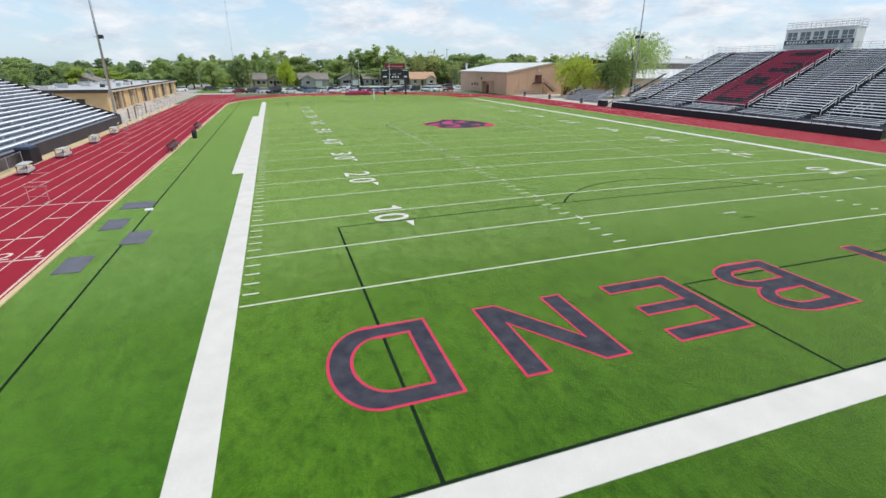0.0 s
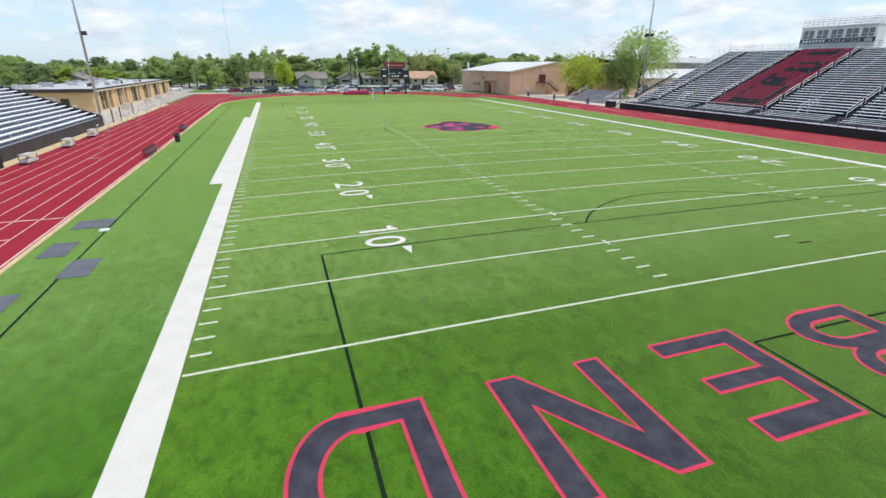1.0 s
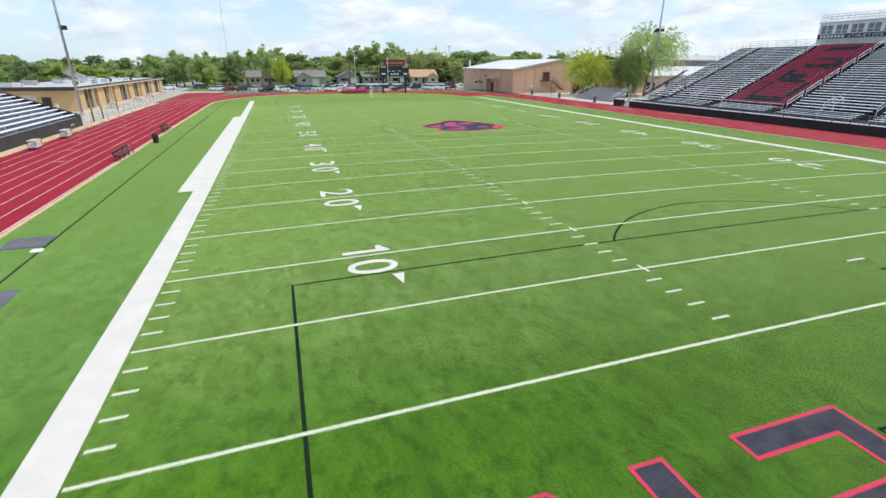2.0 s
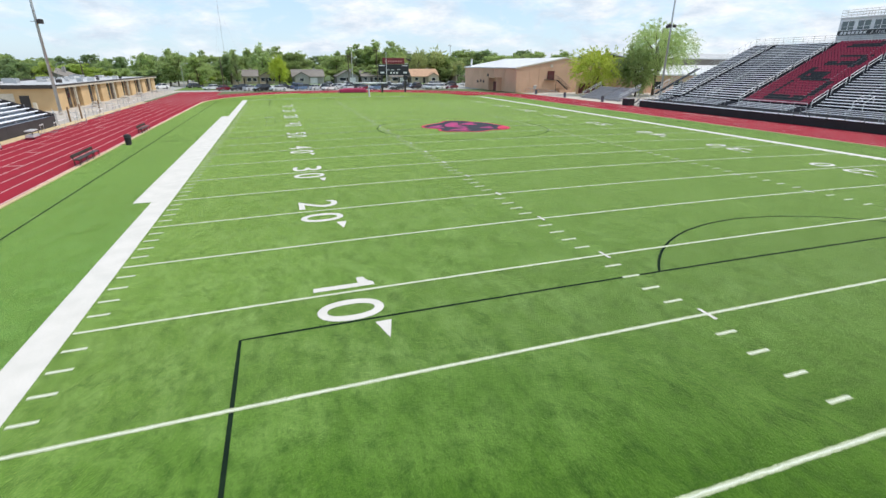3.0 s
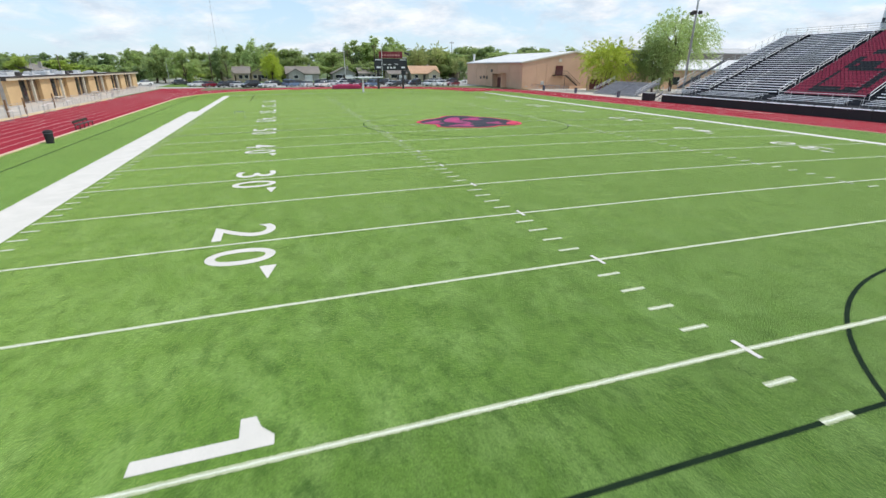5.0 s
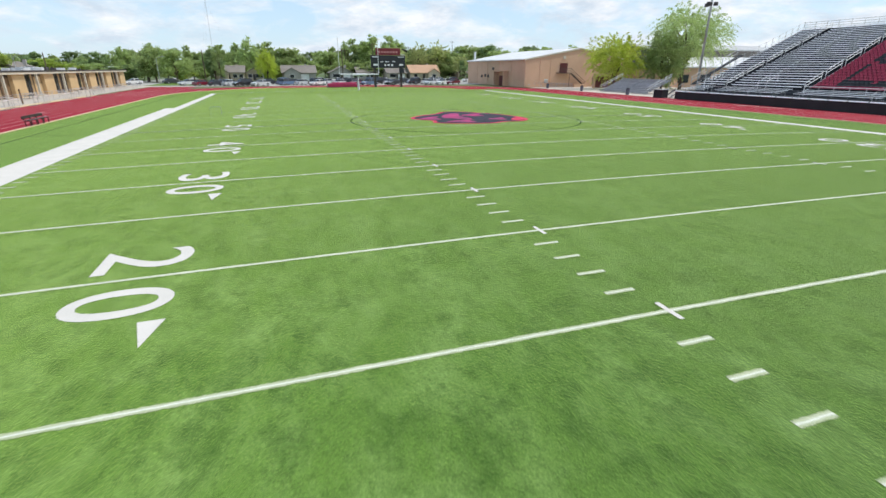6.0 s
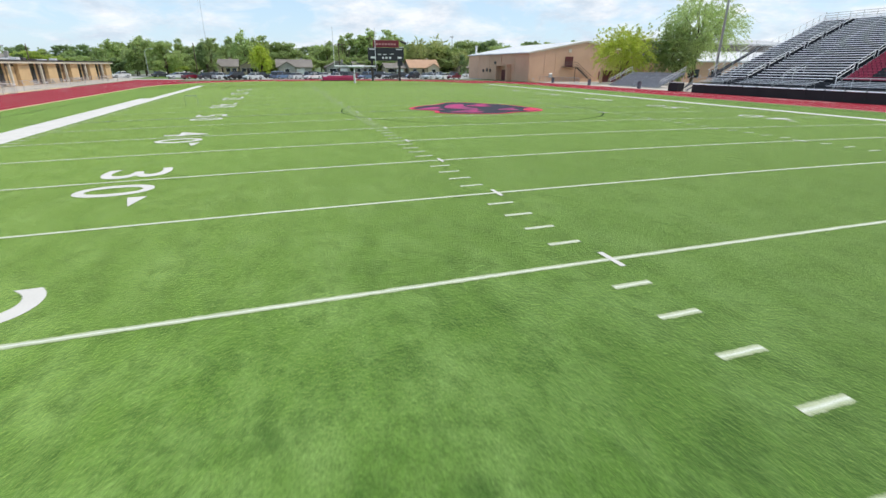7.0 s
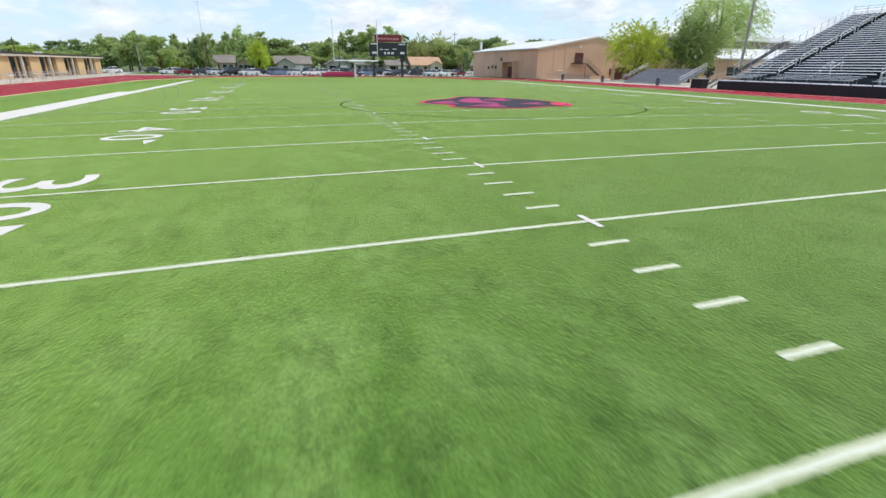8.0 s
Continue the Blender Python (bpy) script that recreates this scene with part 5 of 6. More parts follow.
# ---- gymnasium ----
def gymnasium():
    b = thing("gymnasium", "pinkish tan brick gymnasium with a white low-pitched roof", "building")
    x0, x1, y0, y1, h, ridge, t = 64.0, 92.0, 113.2, 150.0, 5.9, 8.35, 0.3
    xm = (x0 + x1) / 2
    part("wall", Geo().box(x0, x0 + t, y0 + t, y1 - t, 0, h).box(x1 - t, x1, y0 + t, y1 - t, 0, h).prism([(x0, 0), (x1, 0), (x1, h), (xm, ridge), (x0, h)], "y", y1 - t, y1)
         .prism([(x0, 0), (x1, 0), (x1, h), (xm, ridge), (x0, h)], "y", y0, y0 + t), GYM, b)
    part("roof", Geo().prism([(x0 - 0.35, h - 0.02), (xm, ridge + 0.05), (x1 + 0.35, h - 0.02), (x1 + 0.35, h + 0.2), (xm, ridge + 0.28), (x0 - 0.35, h + 0.2)], "y", y0 - 0.12, y1 + 0.3), ROOF_PALE, b)
    part("gable_trim", Geo().prism([(x0 - 0.36, h - 0.12), (xm, ridge - 0.06), (xm, ridge + 0.26), (x0 - 0.36, h + 0.2)], "y", y0 - 0.2, y0 - 0.125)
         .prism([(xm, ridge - 0.06), (x1 + 0.36, h - 0.12), (x1 + 0.36, h + 0.2), (xm, ridge + 0.26)], "y", y0 - 0.2, y0 - 0.125), FASCIA, b)
    for k in range(1, 5):
        y = y0 + (y1 - y0) * k / 5
        part("pilaster", Geo().box(x0 - 0.06, x0 - 0.002, y - 0.25, y + 0.25, 0, h - 0.1), GYM, b)
    for x in (67.9, 70.6, 83.5):
        part("pilaster", Geo().box(x - 0.14, x + 0.14, y0 - 0.05, y0 - 0.002, 0, h + 0.4), GYM, b)
    porch = part("entrance", Geo().box(x0 - 1.3, x0, 122.2, 122.5, 0, 3.3).box(x0 - 1.3, x0, 127.9, 128.2, 0, 3.3).box(x0 - 1.4, x0, 122.1, 128.3, 3.3, 3.6), GYM, b)
    part("entrance_door", Geo().box(x0 - 0.1, x0 - 0.02, 123.2, 127.2, 0, 2.4), MAROON, b)
    for y, z in ((131.3, 4.0), (134.5, 2.2), (136.6, 2.3), (139.0, 2.1)):
        part("wall_box", Geo().bevelled(x0 - 0.16, x0 - 0.01, y - 0.45, y + 0.45, z - 0.35, z + 0.35, 0.03), DARK, b)
    for x, z, w in ((69.5, 1.3, 0.9), (65.2, 0.5, 0.4), (74.0, 6.5, 0.7)):
        part("wall_vent", Geo().bevelled(x - w / 2, x + w / 2, y0 - 0.1, y0 - 0.01, z - w / 2, z + w / 2, 0.03), FASCIA if z > 6 else STEEL, b)
    part("flue", Geo().tube((64.7, 146.5, 5.9), (64.7, 146.5, 8.3), 0.3, 0.3, 12).tube((64.7, 146.5, 8.3), (64.7, 146.5, 8.45), 0.38, 0.38, 12), WHITE, b, "white roof flue")
    # upper door with an outside stair
    part("upper_door", Geo().box(72.9, 74.9, y0 - 0.08, y0 - 0.01, 3.2, 5.3), MAROON, b)
    part("landing", Geo().box(72.0, 75.3, y0 - 1.3, y0 - 0.01, 3.05, 3.2), DARK, b)
    g = Geo()
    for k in range(12):
        x, z = 75.3 + k * 0.33, 3.1 - k * 0.25
        g.box(x, x + 0.36, y0 - 1.3, y0 - 0.2, z - 0.05, z)
    part("stair_tread", g, DARK, b)
    part("stair_stringer", Geo().bar((75.2, y0 - 1.32, 3.05), (79.3, y0 - 1.32, 0.05), 0.06, 0.3), DARK, b)
    for h in (0.5, 1.0):
        part("stair_rail", Geo().tube((75.2, y0 - 1.32, 3.1 + h), (79.3, y0 - 1.32, 0.1 + h), 0.04, sides=6).tube((72.0, y0 - 1.32, 3.1 + h), (75.2, y0 - 1.32, 3.1 + h), 0.04, sides=6), DARK, b)
    for x in (74.9,):
        part("landing_post", Geo().bar((x, y0 - 1.25, 0), (x, y0 - 1.25, 3.05), 0.08, 0.08), DARK, b)
    part("ground_door", Geo().box(82.0, 83.4, y0 - 0.08, y0 - 0.01, 0, 2.2), MAROON, b)
    part("plinth", Geo().box(x0 + 0.2, x1 - 0.2, y0 - 0.35, y0 - 0.08, 0, 0.5).box(76.0, 79.5, y0 - 1.9, y0 - 1.4, 0, 0.7), GYM, b)
    return b


gymnasium()

# long low annexe behind the trees
ann = thing("annexe_building", "tan annexe with a white flat roof behind the trees", "building")
part("wall", Geo().box(96, 140, 104, 130, 0, 4.3), GYM, ann)
part("roof", Geo().prism([(103.5, 4.3), (112.2, 6.7), (112.2, 6.95), (103.5, 4.6)], "x", 95.6, 140.4), ROOF_PALE, ann)
part("upper_wall", Geo().box(97, 140, 112, 130, 4.32, 8.4), ROOF_GREY, ann)
part("upper_roof", Geo().prism([(111.5, 8.4), (121, 9.9), (130.5, 8.4), (130.5, 8.65), (121, 10.15), (111.5, 8.65)], "x", 96.6, 140.4), ROOF_WORN, ann)
for k in range(6):
    part("window", Geo().box(99 + k * 6.5, 102 + k * 6.5, 103.9, 103.99, 1.0, 2.8), GLASS, ann)


mf = thing("panel_fence", "maroon panel fence with tan end pillars behind the small bleacher", "fence", at=pose(76.6, 104.5, 0.01))
for k in range(4):
    part("fence_panel", Geo().bevelled(0.3 + k * 1.9, 2.15 + k * 1.9, -0.05, 0.05, 0.1, 2.5, 0.02), MAROON, mf)
for x in (0.0, 8.0):
    part("pillar", Geo().bevelled(x - 0.25, x + 0.25, -0.25, 0.25, 0, 3.0, 0.03), GYM, mf)

# ---- stair, box and rails at the end of the large stand ----
st = thing("end_stair", "short grey metal stair with tube handrails up to the grandstand walk", "stair", at=pose(66.2, 68.6, 0.0))
for k in range(6):
    part("tread", Geo().box(0, 1.3, 1.8 - k * 0.3, 2.1 - k * 0.3, 0.17 + k * 0.19, 0.21 + k * 0.19), TREAD, st)
for x in (0.0, 1.3):
    part("stringer", Geo().bar((x, 2.1, 0.08), (x, 0.0, 1.2), 0.05, 0.2), STEEL, st)
    part("handrail", Geo().tube((x, 2.1, 0.95), (x, 0.0, 2.15), 0.03, sides=6).tube((x, 2.1, 0.0), (x, 2.1, 0.95), 0.03, sides=6).tube((x, 0.0, 1.2), (x, 0.0, 2.15), 0.03, sides=6), STEEL, st)
eb = thing("storage_box", "black storage box with a pale lid beside the grandstand", "box", at=pose(65.2, 70.4, 0.0))
part("body", Geo().bevelled(-0.6, 0.6, -0.9, 0.9, 0, 1.15, 0.05), SKIRT, eb)
part("lid", Geo().bevelled(-0.62, 0.62, -0.92, 0.92, 1.152, 1.24, 0.02), ROOF_WORN, eb)

# ---- scoreboard, goal post, landing mat ----
def scoreboard():
    b = thing("scoreboard", "black scoreboard on two dark posts with a red panel", "scoreboard")
    y = 122.0
    for x in (31.1, 37.1):
        part("post", Geo().box(x - 0.22, x + 0.22, y + 0.15, y + 0.55, 0, 6.6), DARK, b)
    part("score_panel", Geo().bevelled(30.2, 38.0, y - 0.2, y + 0.15, 4.15, 6.75, 0.03), SB_BLACK, b)
    part("name_panel", Geo().bevelled(31.35, 36.95, y - 0.15, y + 0.15, 6.82, 8.25, 0.03), SB_RED, b)
    part("side_panel", Geo().box(37.0, 37.9, y - 0.12, y + 0.1, 6.8, 7.0), WHITE, b)
    part("lower_box", Geo().bevelled(36.6, 37.7, y - 0.15, y + 0.12, 3.1, 4.1, 0.03), SB_BLACK, b)
    part("horn", Geo().tube((37.3, y, 8.1), (38.5, y - 0.3, 7.6), 0.12, 0.3, 10), DARK, b)
    for x0, x1, z0, z1 in ((30.45, 31.8, 6.35, 6.55), (36.3, 37.7, 6.35, 6.55), (30.7, 31.7, 4.6, 5.0), (36.6, 37.5, 4.6, 5.0), (33.2, 33.6, 4.55, 4.95), (33.9, 34.4, 4.55, 4.95), (34.7, 35.2, 4.55, 4.95), (33.4, 34.2, 5.35, 5.5), (32.3, 33.0, 5.35, 5.5), (35.0, 35.8, 5.45, 5.6)):
        part("caption_bar", Geo().box(x0, x1, y - 0.225, y - 0.205, z0, z1), WHITE, b)
    for k in range(7):
        part("name_bar", Geo().box(31.95 + k * 0.65, 32.38 + k * 0.65, y - 0.175, y - 0.155, 7.3, 7.62), PINK_BAR, b)
    return b


scoreboard()


def goal_post(y, away):
    p = thing("goal_post", "white gooseneck football goal post with a padded foot", "goal post")
    part("foot_pad", Geo().tube((CX, y + away * 1.9, 0), (CX, y + away * 1.9, 1.8), 0.17, 0.17, 12), WHITE, p, "padded foot")
    g = Geo().tube((CX, y + away * 1.9, 1.8), (CX, y + away * 1.9, 2.3), 0.09, sides=10)
    pts = [(CX, y + away * (1.9 - 1.9 * (1 - math.cos(a))), 2.3 + 0.75 * math.sin(a)) for a in (Q * k / 6 for k in range(7))]
    for a, b in zip(pts, pts[1:]):
        g.tube(a, b, 0.09, sides=10)
    part("gooseneck", g, WHITE, p, smooth=True)
    part("crossbar", Geo().tube((CX - 3.56, y, 3.05), (CX + 3.56, y, 3.05), 0.11, sides=10), WHITE, p)
    for s in (-3.56, 3.56):
        part("upright", Geo().tube((CX + s, y, 3.05), (CX + s, y, 9.15), 0.05, sides=8), WHITE, p)
    part("crossbar_pad", Geo().tube((CX - 1.2, y, 3.0), (CX + 1.4, y, 3.0), 0.19, 0.19, sides=10), WHITE, p)
    return p


goal_post(101.3, 1)

pit = thing("landing_mat", "long red vinyl landing mat on the track apron", "mat", at=pose(23.7, 123.6, 0.03))
part("cushion", Geo().bevelled(-3.2, 3.2, -1.4, 1.4, 0, 0.85, 0.12), CUSHION, pit)
part("base_pad", Geo().bevelled(-3.4, 3.4, -1.55, 1.55, -0.01, 0.18, 0.03), MAROON, pit)
part("top_pad", Geo().bevelled(-2.2, 2.9, -1.3, 1.3, 0.86, 1.05, 0.06), CUSHION, pit)

# small practice frame standing on the far part of the field
fr = thing("practice_frame", "small thin metal practice goal frame on the turf", "frame", at=pose(4.6, 56.6, gz(4.6)))
part("post", Geo().tube((-0.45, 0, 0), (-0.45, 0, 0.75), 0.012, sides=6), STEEL, fr)
part("post", Geo().tube((0.45, 0, 0), (0.45, 0, 0.75), 0.012, sides=6), STEEL, fr)
part("bar", Geo().tube((-0.45, 0, 0.75), (0.45, 0, 0.75), 0.018, sides=6), STEEL, fr)

# ---- trees ----
def crown_geo(seed, clumps, spread, base, top, leaves, size, droop=0.0, core=0.45):
    """Leaf cards along ragged sprays: a few large boughs, each carrying many small uneven clumps, inside a crown
    of half-width spread between the heights base and top."""
    rng = np.random.default_rng(seed)
    mid, half = (base + top) / 2, (top - base) / 2
    boughs = []
    for k in range(clumps):
        a = rng.uniform(0, 2 * np.pi)
        h = rng.uniform(-0.9, 0.9)
        r = spread * np.sqrt(1 - h * h) * rng.uniform(core, 0.92)
        boughs.append((r * np.cos(a), r * np.sin(a), mid + half * h))
    boughs = np.array(boughs)
    # small clumps strewn round the boughs, flatter than they are wide, some of them straying outwards
    m = clumps * 9
    own = rng.integers(0, clumps, m)
    tuft = boughs[own] + rng.normal(size=(m, 3)) * np.array([0.17, 0.17, 0.12]) * spread
    stray = rng.random(m) < 0.15
    tuft[stray] += (tuft[stray] - np.array([0, 0, mid])) * rng.uniform(0.05, 0.22, (stray.sum(), 1))
    trad = rng.uniform(0.06, 0.16, m) * spread
    pick = rng.integers(0, m, leaves)
    d = rng.normal(size=(leaves, 3))
    c = tuft[pick] + d * (trad[pick] * rng.uniform(0.4, 1.0, leaves))[:, None] * np.array([0.9, 0.9, 0.6])
    if droop:
        out = np.hypot(c[:, 0], c[:, 1]) / spread
        c[:, 2] -= droop * out * rng.uniform(0, 1, leaves) * half
    # bring the crown back to its named height and width
    lo, hi = np.percentile(c[:, 2], (1, 99.3))
    c[:, 2] = base + (c[:, 2] - lo) * (top - base) / (hi - lo)
    c[:, :2] *= spread / np.percentile(np.hypot(c[:, 0], c[:, 1]), 97)
    c[:, 2] = np.maximum(c[:, 2], 0.25)
    u = rng.normal(size=(leaves, 3))
    u /= np.linalg.norm(u, axis=1)[:, None]
    w = np.cross(u, rng.normal(size=(leaves, 3)))
    w /= np.maximum(np.linalg.norm(w, axis=1), 1e-6)[:, None]
    s = size * rng.uniform(0.5, 1.4, leaves)[:, None]
    v = np.stack([c - u * s, c + w * s * 0.5, c + u * s, c - w * s * 0.5], 1).reshape(-1, 3)
    g = Geo()
    g.v = [tuple(p) for p in v.tolist()]
    g.f = [(4 * k, 4 * k + 1, 4 * k + 2, 4 * k + 3) for k in range(leaves)]
    return g, boughs


def spray_crown(seed, twigs, per, spread, base, top, size, droop):
    """A feathery crown: many thin sprays of small leaves that reach outwards and bend over at their tips."""
    rng = np.random.default_rng(seed)
    mid, half = (base + top) / 2, (top - base) / 2
    a, h = rng.uniform(0, 2 * np.pi, twigs), rng.uniform(-0.95, 1.0, twigs)
    flat = np.sqrt(1 - np.minimum(h * h, 1.0))
    lobes = 1 + 0.22 * np.sin(3 * a + seed) + 0.14 * np.sin(5 * a + 2 * seed + 3 * h)
    way = np.stack([flat * np.cos(a), flat * np.sin(a), h], 1)
    start = way * (rng.uniform(0.3, 0.82, twigs) * lobes)[:, None] * np.array([spread, spread, half])
    start[:, 2] += mid
    go = way + rng.normal(size=(twigs, 3)) * 0.35 + np.array([0, 0, 0.25])
    go /= np.linalg.norm(go, axis=1)[:, None]
    length = rng.uniform(0.14, 0.32, twigs) * spread
    own = np.repeat(np.arange(twigs), per)
    n = twigs * per
    u = rng.uniform(0, 1, n)
    c = start[own] + go[own] * (length[own] * u)[:, None]
    c[:, 2] -= droop * u * u * length[own]
    c += rng.normal(size=(n, 3)) * (0.02 * spread * (1.25 - u))[:, None]
    c[:, 2] = np.maximum(c[:, 2], 0.3)
    ax = go[own] + rng.normal(size=(n, 3)) * 0.6
    ax /= np.linalg.norm(ax, axis=1)[:, None]
    w = np.cross(ax, rng.normal(size=(n, 3)))
    w /= np.maximum(np.linalg.norm(w, axis=1), 1e-6)[:, None]
    sz = size * rng.uniform(0.6, 1.5, n)[:, None]
    v = np.stack([c - ax * sz, c + w * sz * 0.4, c + ax * sz, c - w * sz * 0.4], 1).reshape(-1, 3)
    g = Geo()
    g.v = [tuple(q) for q in v.tolist()]
    g.f = [(4 * k, 4 * k + 1, 4 * k + 2, 4 * k + 3) for k in range(n)]
    return g, start


def tree(name, label, leaf, seed, h, spread, base, leaves, size, clumps=26, droop=0.0, core=0.45, trunk=0.2, group="trees", feathery=False):
    t = thing(name, label, "tree", group=group)
    if feathery:
        crown, cs = spray_crown(seed, clumps, leaves // clumps, spread, base, h, size, droop)
    else:
        crown, cs = crown_geo(seed, clumps, spread, base, h, leaves, size, droop, core)
    r = random.Random(seed)
    g = Geo()
    fork = base + 0.12 * (h - base)
    bend = (r.uniform(-0.2, 0.2), r.uniform(-0.2, 0.2))
    g.tube((0, 0, 0), (bend[0], bend[1], fork), trunk * 1.25, trunk * 0.8, 10)
    for k in range(min(22 if feathery else 14, len(cs))):
        x, y, z = cs[k]
        m = (bend[0] + x * 0.35 + r.uniform(-0.2, 0.2), bend[1] + y * 0.35 + r.uniform(-0.2, 0.2), fork + max(0.2, z - fork) * 0.55)
        start = (bend[0], bend[1], fork * r.uniform(0.8, 1.0))
        g.tube(start, m, trunk * 0.5, trunk * 0.3, 6).tube(m, (x, y, z), trunk * 0.3, trunk * 0.08, 5)
    part("trunk", g, BARK, t)
    part("crown", crown.mesh("crown", leaf, fix=False), leaf, t)
    return t


KINDS = [
    tree("broadleaf_tree", "round mid-green broadleaf tree", LEAF_MID, 11, 11, 4.6, 2.4, 15000, 0.23, 24),
    tree("broadleaf_tree", "wide mid-green broadleaf tree", LEAF_MID, 12, 10, 5.6, 2.0, 16000, 0.24, 28),
    tree("broadleaf_tree", "dark green broadleaf tree", LEAF_DARK, 13, 12, 4.6, 1.8, 15000, 0.24, 24),
    tree("broadleaf_tree", "tall mid-green tree with an open crown", LEAF_MID, 14, 14, 4.2, 3.6, 10000, 0.23, 18, core=0.6),
    tree("broadleaf_tree", "yellow-green young broadleaf tree", LEAF_LIGHT, 15, 9, 3.6, 1.2, 14000, 0.2, 26, core=0.35),
    tree("evergreen_tree", "dark dense evergreen tree", LEAF_DARK, 16, 9, 2.4, 0.6, 11000, 0.19, 26, core=0.3),
    tree("broadleaf_tree", "pale green tree with a thin crown", LEAF_SILVER, 17, 10, 4.4, 2.6, 9500, 0.22, 18, core=0.6),
]
HEIGHTS = (11, 10, 12, 14, 9, 9, 10)


def plant(kind, x, y, h, turn=0.0, wide=1.0):
    s = h / HEIGHTS[kind]
    t = copy_thing(KINDS[kind], pose(x, y, -0.05, 0, 0, turn))
    t.scale = (s * wide, s * wide, s)
    return t


# named trees
for kind, x, y, h, w in ((0, -3, 215, 12, 1.0), (3, 6, 225, 13.5, 1.3), (1, 14, 222, 11, 1.2), (2, 24, 228, 10, 1.1), (3, 38, 214, 14.5, 1.0), (0, 48, 216, 15.5, 1.1), (3, 54, 210, 15.5, 1.2),
                         (2, 44, 225, 13, 1.1), (6, 52, 199, 11, 1.1), (5, 70.5, 172, 6.5, 1.0), (0, -30, 205, 11.2, 1.2), (1, -38, 210, 9.5, 1.1), (3, -22, 215, 11.4, 1.0), (6, -12, 200, 10, 0.9),
                         (1, -17, 168, 8.6, 0.9), (1, -24, 176, 9.2, 1.0), (2, -9, 185, 9.3, 0.9), (3, -6, 172, 10, 0.6), (0, -28, 186, 9.6, 1.0), (0, -36, 192, 9.6, 1.0), (2, -46, 200, 8.5, 1.2), (4, -50, 150, 6.8, 1.1), (1, -58, 168, 7.5, 1.1), (6, 2, 200, 13, 0.9), (3, -10, 214, 11.8, 1.0), (0, 33, 222, 11.5, 1.2), (2, 60, 222, 12, 1.3), (1, 30, 206, 9.5, 1.2)):
    plant(kind, x, y, h, (x * 37 + y * 11) % 360, w)
r = random.Random(21)
# trees along the streets beyond
for k in range(120):
    x = -190 + 470 * (k + r.random()) / 120
    y = r.uniform(215, 300) + (30 if x > 80 else 0)
    plant(r.choice((0, 1, 1, 2, 2, 3, 0, 6, 5)), x, y, r.uniform(7.5, 12.0) * (1.0 + (y - 215) / 500) * (0.78 if x < -5 else 0.95), r.uniform(0, 360), r.uniform(0.9, 1.35))
for k in range(34):
    x = -160 + 110 * (k + r.random()) / 34
    plant(r.choice((0, 1, 2, 2, 6)), x, r.uniform(130, 205), r.uniform(6, 8.5), r.uniform(0, 360), r.uniform(0.9, 1.3))
for k in range(22):
    plant(r.choice((1, 2, 0)), 80 + k * 9 + r.uniform(-4, 4), r.uniform(185, 240), r.uniform(9, 13), r.uniform(0, 360), r.uniform(1.0, 1.3))
for k in range(20):
    plant(r.choice((0, 1, 2, 3, 1)), 62 + 75 * (k + r.random()) / 20, r.uniform(192, 232), r.uniform(9.5, 12.5), r.uniform(0, 360), r.uniform(1.1, 1.4))
# low shrubs and young trees between the houses
for k in range(46):
    x = -75 + 165 * (k + r.random()) / 46
    plant(r.choice((1, 4, 5, 6, 1, 0)), x, r.uniform(197, 212) if x > -12 else r.uniform(178, 200), r.uniform(4.0, 6.5), r.uniform(0, 360), r.uniform(1.3, 1.8))
for t in KINDS:
    for o in (*t.children_recursive, t):
        bpy.data.objects.remove(o)

ash = tree("ash_tree", "dense light green tree with a pointed crown before the houses", LEAF_YELLOW, 35, 10.4, 4.3, 0.9, 30000, 0.14, 700, droop=0.2, trunk=0.18, feathery=True)
for c in ash.children:
    if c.name.startswith("crown"):
        for q in c.data.vertices:
            k = 1.22 - 0.75 * min(1.0, max(0.0, q.co.z / 10.4))
            q.co.x, q.co.y = q.co.x * k, q.co.y * k
ash.matrix_world = pose(6.8, 185, -0.05)
# pale spring trees behind the tan house
for seed, x, y, h, w in ((41, 62.0, 198.5, 13.2, 4.6), (42, 69.8, 198, 13.6, 4.8), (43, 75.0, 187, 8.6, 3.4), (44, 55.0, 200, 11.5, 3.8)):
    pale = tree("broadleaf_tree", "pale yellow-green spring tree with a loose crown", LEAF_PALE, seed, h, w, 2.2, 22000, 0.17, 420, droop=0.3, trunk=0.2, feathery=True)
    pale.matrix_world = pose(x, y, -0.05, 0, 0, seed * 50)
# the two trees between the gymnasium and the grandstand
near = tree("honey_locust_tree", "bushy yellow-green tree beside the gymnasium", LEAF_YELLOW, 31, 11.0, 6.6, 1.4, 38000, 0.12, 800, droop=0.5, trunk=0.16, feathery=True)
near.matrix_world = pose(77.2, 98.5, 0, 0, 0, 20)
big = tree("elm_tree", "tall feathery green tree behind the small bleacher", LEAF_SILVER, 32, 16.6, 8.6, 4.5, 50000, 0.12, 1250, droop=0.7, trunk=0.3, feathery=True)
big.matrix_world = pose(90.5, 94.0, 0, 0, 0, 70)
low = tree("elm_tree", "dense dark green lower tree beside the tall one", LEAF_MID, 33, 11.5, 5.0, 0.5, 48000, 0.12, 1000, droop=0.4, trunk=0.2, feathery=True)
low.matrix_world = pose(84.0, 92.0, 0, 0, 0, 10)


